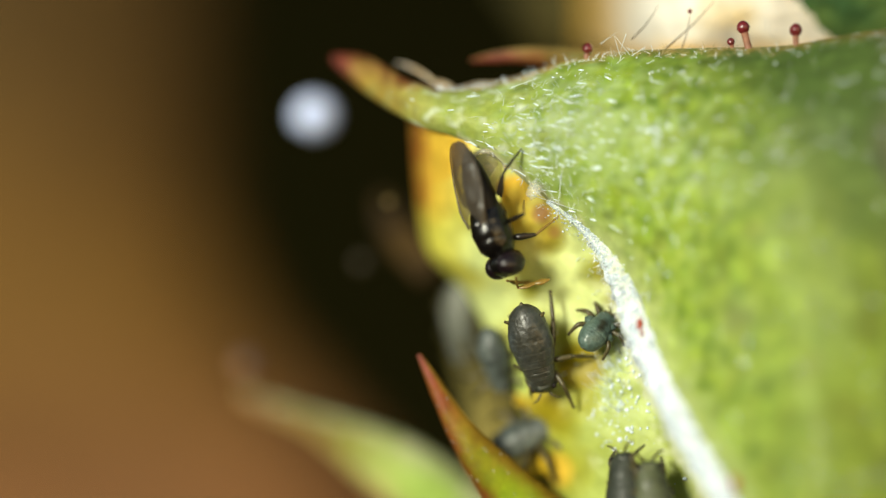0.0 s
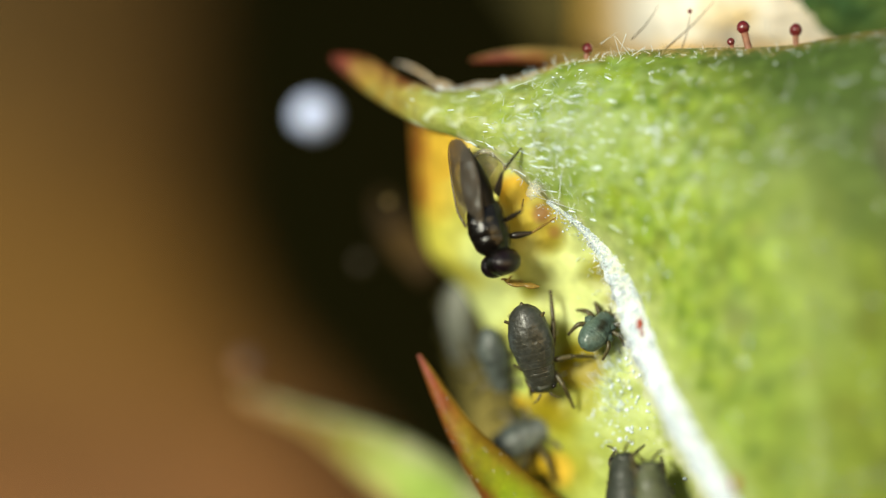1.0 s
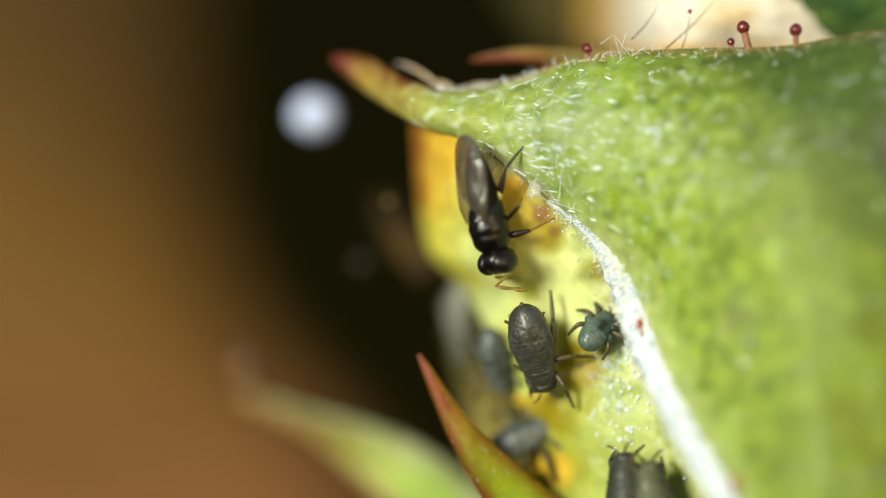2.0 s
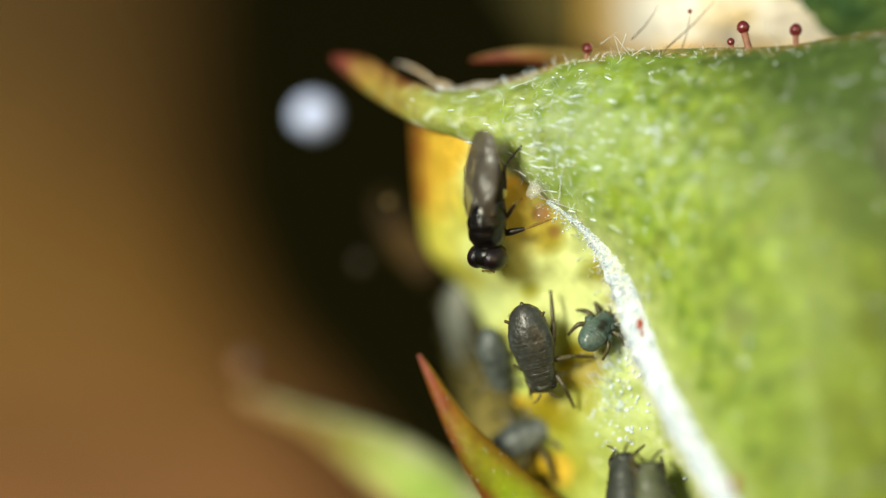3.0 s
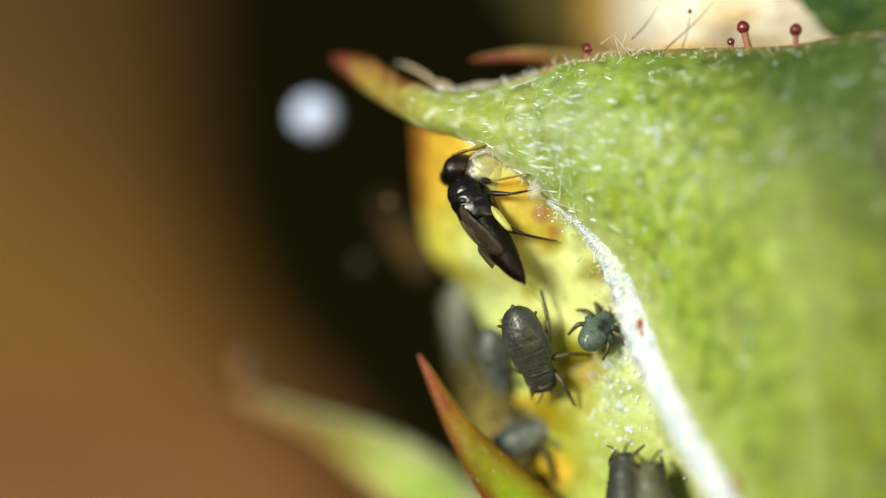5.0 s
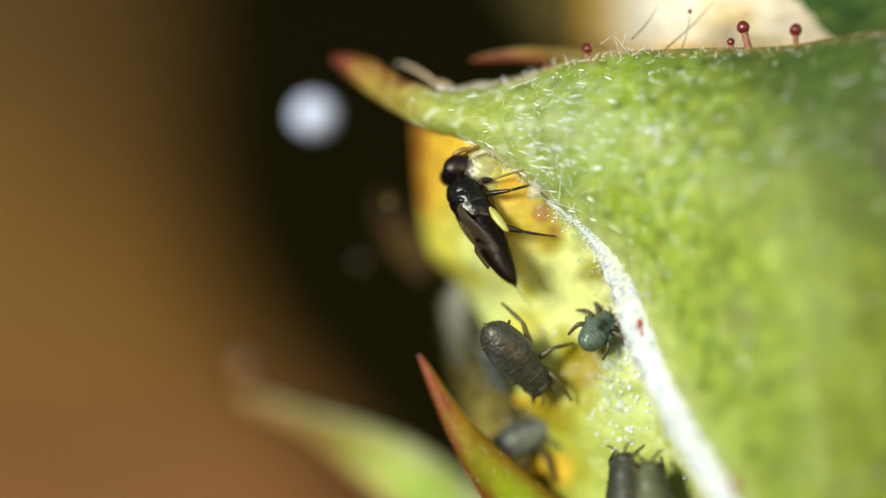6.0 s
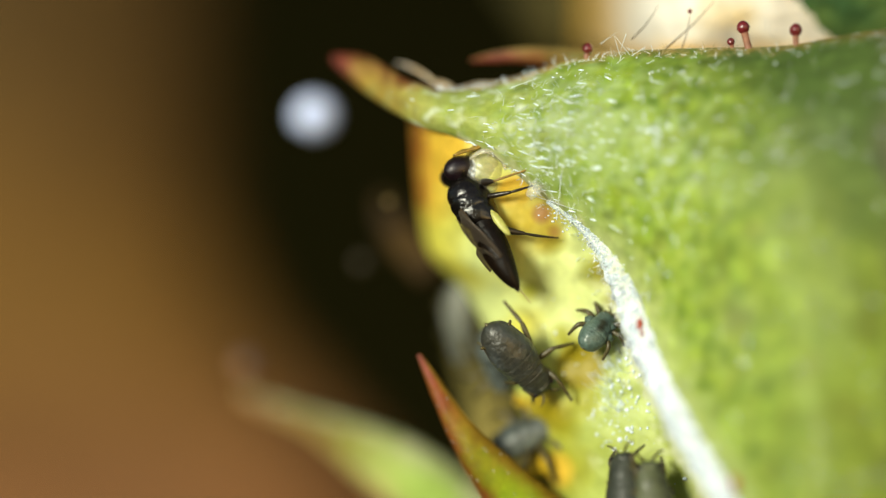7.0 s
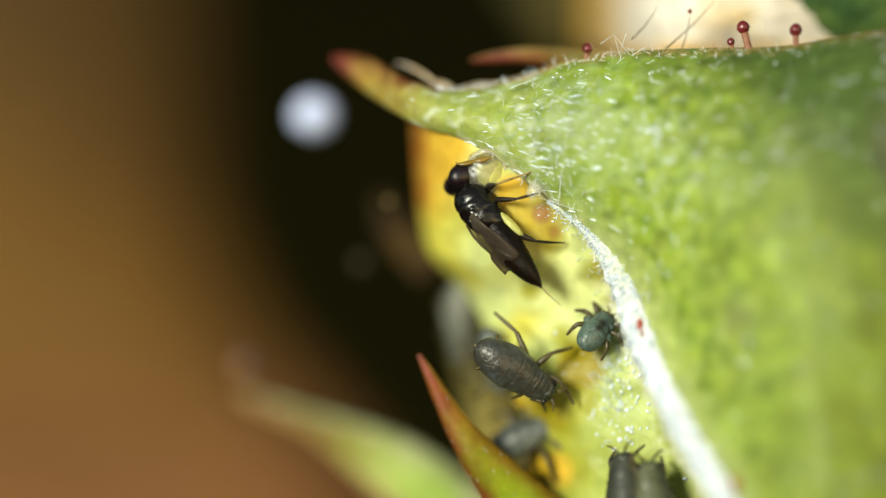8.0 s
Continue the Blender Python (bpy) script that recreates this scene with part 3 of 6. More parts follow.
def tooth(name, points, radii, tones, label, flatten=0.5, seed=0.0, upper=None, lower=None):
    """A pointed bract tip; tones run from its point to its base."""
    ob = thing(name, (0, 0, 0), label, "bract", "bracts of the flower head")
    start, end = Vector(points[0]), Vector(points[-1])
    span = (end - start).length_squared

    def paint(co):
        k = (co - start).dot(end - start) / span + 0.12 * noise.noise(co * 8 + Vector((seed, 0, 0))) + 0.05 * noise.noise(co * 30)
        tone = spline(tones, min(1, max(0, k)))
        i = min(range(61), key=lambda q: (line[q] - co).length_squared)
        ahead = line[min(60, i + 1)] - line[max(0, i - 1)]
        off = co - line[i]
        across = (off.z * ahead.x - off.x * ahead.z) / (ahead.length * max(0.01, spline([(q,) for q in radii], i / 60)[0]))
        wild = 0.5 * noise.noise(co * 7 + Vector((0, seed, 3))) + 0.3 * noise.noise(co * 22)
        for side, edge in ((across, upper), (-across, lower)):
            if edge:
                tone = blend(tone, edge, (side - 0.35) / 0.5 + wild)
        return tuple(max(0.0, c * (1 + 0.5 * wild)) for c in tone)

    line = [Vector(spline(points, q / 60)) for q in range(61)]
    for name, lo, hi, note in (("tip", 0.0, 0.24, "darker pointed tip"), ("blade", 0.235, 1.0, "")):
        ts = [lo + (hi - lo) * k / 9 for k in range(10)]
        bm = bmesh.new()
        tube(bm, [spline(points, t) for t in ts], [spline([(q,) for q in radii], t)[0] for t in ts], 20, 60, flatten, rough=0.1)
        part(name, bm, LEAF, ob, note, paint=paint)
    return ob


def teeth():
    tooth_line = [(-0.173, 0.25, -0.751), (-0.076, 0.22, -0.927), (0.064, 0.2, -1.192), (0.245, 0.2, -1.461), (0.486, 0.25, -1.743), (0.708, 0.3, -2.006)]
    tooth_size = [.014, .046, .084, .136, .20, .27]
    red = tooth("pointed_bract", tooth_line, tooth_size,
                [(.22, .05, .04), (.22, .060, .014), (.23, .14, .010), (.23, .23, .010), (.24, .32, .012), (.22, .33, .016)],
                "slender red-tipped bract turning orange and green at its base", 0.55, 2.0, (.20, .12, .012), (.17, .055, .012))
    rnd = random.Random(11)
    drops = []
    for _ in range(20):
        t, side = rnd.uniform(0.3, 0.95), rnd.choice((-0.9, -0.75, -0.3, 0.1, 0.5, 0.9))
        mid = Vector(spline(tooth_line, t))
        r = spline([(q,) for q in tooth_size], t)[0]
        size = rnd.uniform(.004, .011)
        drops.append((mid + Vector((side * r * 0.8, -0.55 * r * math.sqrt(1 - side * side), side * r * 0.55)), (size, size, size)))
    bead_part("droplet", drops, DROP, red, "tiny clear droplets")
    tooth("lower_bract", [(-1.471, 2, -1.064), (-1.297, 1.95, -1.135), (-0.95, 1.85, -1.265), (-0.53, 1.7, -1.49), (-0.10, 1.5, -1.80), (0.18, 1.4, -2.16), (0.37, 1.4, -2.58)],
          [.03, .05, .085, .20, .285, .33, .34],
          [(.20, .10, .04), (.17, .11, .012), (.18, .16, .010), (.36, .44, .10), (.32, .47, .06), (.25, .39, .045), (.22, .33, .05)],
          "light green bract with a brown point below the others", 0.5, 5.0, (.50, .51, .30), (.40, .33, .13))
    tooth("upper_pointed_bract", [(0.194, 0.55, 1.344), (0.347, 0.55, 1.368), (0.589, 0.5, 1.385), (0.871, 0.5, 1.350), (1.193, 0.45, 1.305), (1.474, 0.4, 1.245)],
          [.01, .034, .056, .075, .085, .085],
          [(.14, .02, .012), (.20, .055, .025), (.20, .115, .025), (.17, .15, .03), (.3, .32, .08), (.3, .32, .08)],
          "small red-tipped bract behind the broad one", 0.6, 7.0, (.22, .16, .05), (.13, .03, .012))
    # thin dry scales between the two points
    for points, radii, flat, seed in (([(-0.339, 0.6, 1.329), (-0.27, 0.58, 1.318), (-0.16, 0.55, 1.262), (-0.05, 0.52, 1.185)], [.005, .013, .017, .010], 0.3, 9.0),
                                      ([(-0.08, 0.5, 1.168), (-0.02, 0.5, 1.180), (0.04, 0.5, 1.160), (0.08, 0.5, 1.135)], [.008, .024, .022, .010], 0.5, 13.0),
                                      ([(0.10, 0.5, 1.135), (0.25, 0.5, 1.150), (0.40, 0.45, 1.172), (0.62, 0.45, 1.200), (0.87, 0.4, 1.275)], [.012, .034, .024, .048, .05], 0.5, 17.0)):
        tooth("dry_scale", points, radii, [(.34, .31, .28), (.36, .31, .25), (.40, .30, .18), (.58, .50, .38), (.48, .38, .20)],
              "pale papery scale along the upper edge", flat, seed, (.30, .22, .12))


def cream_petal():
    low = [(1.03, 2.8, 1.511), (1.218, 1.7, 1.403), (1.605, 0.8, 1.309), (2.169, 0.7, 1.307), (2.816, 0.7, 1.299)]
    high = [(1.025, 3, 2.482), (1.265, 2, 2.443), (1.697, 1.2, 2.452), (2.261, 1, 2.444), (2.993, 1, 2.444)]
    sheet = Sheet(low, high, [-.2, -.25, -.3, -.3, -.2], ((2.5, 0.15), (8.0, 0.03)), 14.0)
    ob = thing("cream_petal", (0, 0, 0), "cream white petal behind the green bract", "petal")

    def paint(co):
        tone = blend((0.80, 0.75, 0.66), (0.72, 0.56, 0.28), 0.1 + 1.5 * noise.noise(co * 3.3))
        tone = blend(tone, (0.62, 0.38, 0.09), 0.8 * (1.53 - co.z) / 0.12 + 0.5 * noise.noise(co * 6))
        return blend(tone, (0.55, 0.33, 0.06), (1.42 - co.x) / 0.35)

    part("blade", sheet.mesh(60, 50, 0.12), PETAL, ob, paint=paint)
    low = [(2.285, 0.55, 1.982), (2.489, 0.6, 1.741), (2.713, 0.65, 1.561), (2.981, 0.75, 1.381), (3.638, 0.9, 1.181)]
    high = [(2.565, 0.5, 2.585), (2.888, 0.5, 2.424), (3.211, 0.5, 2.263), (3.533, 0.5, 2.021), (3.856, 0.5, 1.698)]
    sheet = Sheet(low, high, [-.15] * 5, ((3, 0.06), (12, 0.03)), 19.0)
    ob = thing("corner_bract", (0, 0, 0), "dark green bract above the petal", "bract", "bracts of the flower head")
    part("blade", sheet.mesh(50, 40, 0.1), LEAF, ob,
         paint=lambda co: blend((0.045, 0.10, 0.035), (0.09, 0.15, 0.04), 0.4 + 1.5 * noise.noise(co * 4)))


def gland_hair(points, head, stalk):
    """A red gland on a stalk, growing from the edge of the bract."""
    ob = thing("gland_hair", points[0], "dark red gland on a short stalk", "gland hair", "gland hairs on the bract edge")
    base = Vector(points[0])
    local = [tuple(Vector(p) - base) for p in points]
    bm = bmesh.new()
    tube(bm, local, [stalk * 1.2, stalk, stalk * 1.1], 10, 10)
    part("stalk", bm, STALK, ob)
    bm = bmesh.new()
    ball(bm, local[-1], (head, head, head * 1.05), None, 18, 12, 0.15, points[0][0])
    part("gland", bm, GLAND, ob)


def fine_hairs():
    ob = thing("upper_hairs", (1.386, 0.1, 1.326), "long thin dark hairs above the bract edge", "plant hair")
    base = Vector((1.386, 0.1, 1.326))
    for a, b, r in (((1.579, 0.1, 1.422), (1.925, 0.15, 1.76), .0045), ((1.338, 0.1, 1.486), (1.528, 0.15, 1.728), .004), ((1.687, 0.1, 1.406), (1.756, 0.12, 1.695), .0035)):
        bm = bmesh.new()
        a, b = Vector(a) - base, Vector(b) - base
        tube(bm, [tuple(a), tuple(a.lerp(b, .5) + Vector((.01, 0, -.01))), tuple(b)], [r * 1.3, r, r * .5], 6, 10)
        part("hair", bm, VEIN, ob)
    bm = bmesh.new()
    ball(bm, Vector((1.751, 0.12, 1.687)) - base, (.018, .018, .018), None, 10, 8)
    part("tip_gland", bm, GLAND, ob)


BRACT = big_bract()


def dewdrops(sheet, spots):
    """Small clear drops that sit on a sheet, at places across its front."""
    grid = [(sheet.at(i / 80, j / 60), i / 80, j / 60) for i in range(81) for j in range(61)]
    for x, z, r in spots:
        p, u, v = min(grid, key=lambda g: math.hypot(g[0].x - x, g[0].z - z))
        ob = thing("dewdrop", p, "tiny clear drop lying on the green bract", "droplet", "drops on the bract")
        bm = bmesh.new()
        ball(bm, tuple(sheet.normal(u, v) * r * 0.4), (r, r * .8, r), None, 20, 14, 0.1, x)
        part("drop", bm, DROP, ob)


dewdrops(BRACT, ((2.79, -1.61, .034),))
WALL = inner_wall()
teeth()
cream_petal()
gland_hair([(2.164, -0.14, 1.385), (2.148, -0.14, 1.455), (2.12, -0.14, 1.565)], .045, .026)
gland_hair([(2.05, -0.11, 1.392), (2.042, -0.11, 1.425), (2.034, -0.11, 1.464)], .027, .015)
gland_hair([(2.496, -0.22, 1.405), (2.488, -0.22, 1.46), (2.488, -0.22, 1.545)], .044, .022)
gland_hair([(1.01, 0.1, 1.318), (1.018, 0.1, 1.374), (1.026, 0.1, 1.422)], .038, .018)
fine_hairs()


# ---- blurred small things beside the flower head ----
def bead(name, place, radius, mat, label, category, lump=0.1, stretch=1.0):
    ob = thing(name, place, label, category)
    bm = bmesh.new()
    ball(bm, (0, 0, 0), (radius * stretch, radius, radius), None, 24, 16, lump, place[0])
    part("ball", bm, mat, ob)
    return ob


def olive_stem():
    ob = thing("olive_stem", (0.23, 1.7, -1.065), "dim olive flower stem below the cup", "stem")
    base = Vector((0.23, 1.7, -1.065))
    bm = bmesh.new()
    pts = [(0.271, 1.6, -0.119), (0.271, 1.7, -0.654), (0.354, 1.7, -1.065), (0.435, 1.6, -1.474), (0.476, 1.5, -2.087)]
    tube(bm, [tuple(Vector(p) - base) for p in pts], [.12, .2, .2, .2, .2], 20, 30, 0.7, rough=0.2)
    part("stalk", bm, BARK, ob, paint=lambda co: blend((0.10, 0.082, 0.022), (0.17, 0.135, 0.034), 0.5 + noise.noise(co * 4)))


def yellow_floret(points, radii, tone):
    base = Vector(points[0])
    ob = thing("yellow_floret", points[0], "small orange-yellow floret low in the cup", "floret", "florets in the cup")
    bm = bmesh.new()
    tube(bm, [tuple(Vector(p) - base) for p in points], radii, 16, 24, 0.8, rough=0.25)
    part("tube", bm, PETAL, ob, paint=lambda co: blend(tone, (0.5, 0.34, 0.02), 0.5 + 1.5 * noise.noise(co * 9)))


def withered_floret():
    ob = thing("withered_floret", (-0.347, 2, 0.169), "dark brown withered floret beside the yellow wall", "floret")
    base = Vector((-0.347, 2, 0.169))
    bm = bmesh.new()
    pts = [(-0.464, 2.1, 0.397), (-0.389, 2, 0.231), (-0.264, 1.8, 0.045), (-0.057, 1.5, -0.16)]
    tube(bm, [tuple(Vector(p) - base) for p in pts], [.03, .10, .13, .14], 16, 24, 0.6, rough=0.2)
    part("tube", bm, BARK, ob, paint=lambda co: blend((0.018, 0.010, 0.003), (0.055, 0.030, 0.006), 0.5 + 1.5 * noise.noise(co * 5)))


# the white ball is added in place of a blurred bright highlight
bead("white_glint_ball", (-0.938, 1.9, 0.972), .138, GLINT_WHITE, "round white ball standing in for a blurred highlight before the black cloth", "fluff", 0.12, 1.12)
bead("amber_bead", (-0.39, 1, 0.342), .024, STING, "small amber bead near the withered floret", "bead")
bead("dim_drop", (-0.592, 1.7, -0.099), .05, DULL, "dim dark droplet before the black cloth", "droplet")
bead("pink_drop", (-1.443, 2, -0.843), .08, PINK, "dull pinkish droplet above the lower bract", "droplet")
withered_floret()
olive_stem()
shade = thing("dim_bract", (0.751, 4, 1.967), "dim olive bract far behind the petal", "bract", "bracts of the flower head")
bm = bmesh.new()
tube(bm, [tuple(Vector(p) - Vector((0.751, 4, 1.967))) for p in ((0.496, 4.2, 2.144), (0.751, 4, 1.967), (1.004, 3.8, 1.748), (1.295, 3.5, 1.571))], [.10, .22, .24, .2], 18, 24, 0.5, rough=0.2)
part("blade", bm, BARK, shade, paint=lambda co: blend((0.025, 0.022, 0.005), (0.06, 0.045, 0.010), 0.5 + noise.noise(co * 3)))
yellow_floret([(0.53, 0.62, -1.06), (0.64, 0.55, -1.09), (0.77, 0.42, -1.10)], [.04, .07, .03], (0.74, 0.48, 0.03))
yellow_floret([(0.62, 0.75, -1.62), (0.74, 0.60, -1.54), (0.86, 0.42, -1.58)], [.05, .09, .05], (0.74, 0.46, 0.03))


# ---- insects ----
def segment(parent, name, length, r0, r1, mat, label="", feet=False):
    """One limb segment along x from its joint."""
    bm = bmesh.new()
    tube(bm, [(0, 0, 0), (length * .3, 0, .004), (length * .7, 0, .003), (length, 0, 0)], [r0 * .8, r0, (r0 + r1) / 2, r1], 10, 12)
    if feet:
        ball(bm, (length, 0, 0), (r1 * 1.7, r1 * 1.3, r1 * 1.2), None, 8, 6)
    return part(name, bm, mat, parent, label)


def make_limb(owner, name, end, l1, l2, r, mats, tarsus=0.4):
    top = segment(owner, name, l1, r[0], r[1], mats[0])
    low = segment(top, end, l2, r[1] * .9, r[2], mats[1], feet=True)
    return top, low


WING_OUTLINE = [(-.06, .05, .08), (-.12, .03, .105), (-.19, -.03, .12), (-.27, -.10, .13), (-.38, -.125, .134), (-.48, -.120, .126), (-.57, -.10, .106), (-.645, -.065, .073), (-.675, -.015, .025)]


def wing_point(k, across, side, lift):
    """A point of the folded wing: k from its root to its tip, across from its inner to its outer edge."""
    x, inner, outer = spline(WING_OUTLINE, k)
    y = inner + (outer - inner) * across
    arch = 0.138 - 0.20 * max(0, -x - .14) - (1.8 + 12 * max(0, x + .2)) * y * y
    ripple = .007 * noise.noise(Vector((x * 8, y * 14, side * 3.0))) + .0025 * noise.noise(Vector((x * 30, y * 36, side)))
    return Vector((x, y * side, arch + lift + ripple))


def wing_piece(name, parent, side, lift, lo, hi, hinge, label):
    """One stiff piece of a wing, in its hinge's space, with the veins that run along it."""
    bm = bmesh.new()
    n = 26 if hi - lo > 0.5 else 14
    rows = [[bm.verts.new(wing_point(lo + (hi - lo) * i / n, j / 12, side, lift) - hinge) for j in range(13)] for i in range(n + 1)]
    for a, b in zip(rows, rows[1:]):
        for j in range(12):
            bm.faces.new((a[j], a[j + 1], b[j + 1], b[j]))
    bmesh.ops.solidify(bm, geom=bm.faces[:], thickness=.003)
    wing = part(name, bm, WING, parent, label)
    wing.location = hinge * MM
    veins = [[(lo + (hi - lo) * i / 8, 0.97) for i in range(9)]]
    for line in veins:
        bm = bmesh.new()
        tube(bm, [tuple(wing_point(k, a, side, lift + .003) - hinge) for k, a in line],
             [(.0085 if lo == 0 else .004) * (1 - .6 * i / len(line)) for i in range(len(line))], 6, 24)
        part("vein", bm, VEIN, wing, "brown vein along the wing")
    return wing


def build_wasp():
    ob = thing("parasitic_wasp", (0, 0, 0), "tiny shiny black wasp with smoky folded wings and amber feelers", "wasp")
    bm = bmesh.new()
    body(bm, [(.20, .01, .01, -.02), (.188, .075, .07, -.015), (.15, .112, .118, -.002), (.08, .130, .148, .0), (.0, .134, .154, -.002),
              (-.07, .128, .148, -.008), (-.14, .116, .130, -.018), (-.20, .09, .10, -.03), (-.24, .05, .05, -.035)], 44, 70, 0, 0)
    for v in bm.verts:
        groove = math.exp(-((v.co.x - .055) / .012) ** 2) + 0.8 * math.exp(-((v.co.x + .055) / .010) ** 2) + 0.6 * math.exp(-((v.co.x - .15) / .010) ** 2)
        v.co += v.co.normalized() * (.006 * noise.noise(v.co * 20) - .005 * groove * (0.4 + 0.6 * max(0, v.co.z / .15)))
    part("thorax", bm, SHELL, ob, "glossy black thorax")
    for centre, size in (((.105, 0, .072), (.075, .088, .066)), ((-.062, 0, .082), (.062, .062, .064)), ((-.005, .078, .072), (.048, .034, .05)), ((-.005, -.078, .072), (.048, .034, .05))):
        bm = bmesh.new()
        ball(bm, centre, size, None, 26, 16, .08, centre[0] * 9)
        part("plate", bm, SHELL, ob)
    for s in (1, -1):
        bm = bmesh.new()
        ball(bm, (-.035, s * .080, .104), (.022, .013, .012), None, 14, 10, .1, s)
        part("wing_scale", bm, SHELL, ob, "small glossy scale over the wing root")
    bm = bmesh.new()
    ball(bm, (.248, 0, -.02), (.103, .134, .130), None, 32, 20, .05, 3)
    ball(bm, (.215, 0, -.02), (.05, .07, .07), None, 16, 10)
    head = part("head", bm, SHELL, ob, "glossy black head")
    for s in (1, -1):
        bm = bmesh.new()
        ball(bm, (.258, s * .064, -.008), (.092, .077, .120), Matrix.Rotation(radians(s * 14), 3, "Z"), 30, 20)
        part("eye", bm, EYE, head, "dark violet compound eye")
    bm = bmesh.new()
    body(bm, [(-.02, .02, .02, -.01), (-.06, .090, .095, -.015), (-.15, .106, .106, -.012), (-.25, .112, .106, -.012), (-.36, .106, .099, -.012), (-.48, .084, .078, -.016),
              (-.58, .050, .049, -.024), (-.635, .020, .020, -.033), (-.665, .004, .004, -.03)], 32, 80, 8, 0.012)
    gaster = part("gaster", bm, GASTER, ob, "dark brown pointed abdomen")
    bm = bmesh.new()
    tube(bm, [(-.63, 0, -.034), (-.72, 0, -.045), (-.85, 0, -.075)], [.007, .005, .003], 6, 8)
    sting = part("ovipositor", bm, STING, gaster, "hair-thin egg-laying tube")
    # pale swollen membranes between thorax and abdomen
    for centre, size in (((-.235, -.100, -.090), (.120, .022, .030)), ((-.20, .085, -.075), (.045, .030, .032))):
        bm = bmesh.new()
        ball(bm, centre, size, Matrix.Rotation(radians(-12), 3, "Y"), 18, 12, .15, centre[1] * 9)
        part("membrane", bm, PALE, ob, "pale yellow membrane")
    wings, tips = [], []
    for s, lift in ((1, .004), (-1, .014)):
        wing = wing_piece("wing", ob, s, lift, 0.0, 0.66, Vector((0, 0, 0)), "smoky translucent brown wing")
        hinge = wing_point(0.66, 0.5, s, lift)
        wings.append(wing)
        tips.append((wing_piece("wing_tip", wing, s, lift, 0.66, 1.0, hinge, "rounded folding tip of the wing"), hinge))
    return ob, head, gaster, sting, wings, tips


wasp, wasp_head, gaster, ovipositor, wasp_wings, wasp_wing_tips = build_wasp()
hind_leg_l, hind_leg_l_end = make_limb(wasp, "hind_leg", "shin", .2, .22, (.026, .012, .006), (LIMB, LIMB))
middle_leg_l, middle_leg_l_end = make_limb(wasp, "middle_leg", "shin", .16, .2, (.018, .011, .006), (LIMB, AMBER))
front_leg_l, front_leg_l_end = make_limb(wasp, "front_leg", "shin", .15, .2, (.026, .012, .006), (LIMB, AMBER))
hind_leg_r, hind_leg_r_end = make_limb(wasp, "hind_leg", "shin", .21, .26, (.03, .012, .005), (LIMB, LIMB))
middle_leg_r, middle_leg_r_end = make_limb(wasp, "middle_leg", "shin", .17, .16, (.02, .012, .006), (LIMB, LIMB))
front_leg_r, front_leg_r_end = make_limb(wasp, "front_leg", "shin", .13, .26, (.028, .010, .005), (LIMB, AMBER))


def make_feeler(owner):
    stalk = segment(owner, "antenna", .12, .009, .008, AMBER, "amber feeler")
    bm = bmesh.new()
    tube(bm, [(0, 0, 0), (.06, 0, .010), (.12, 0, .002), (.17, 0, .006), (.235, 0, .004)], [.010, .020, .015, .026, .007], 14, 20, 0.6)
    return stalk, part("club", bm, AMBER, stalk, "amber club of the feeler")


antenna_l, antenna_l_end = make_feeler(wasp)
antenna_r, antenna_r_end = make_feeler(wasp)


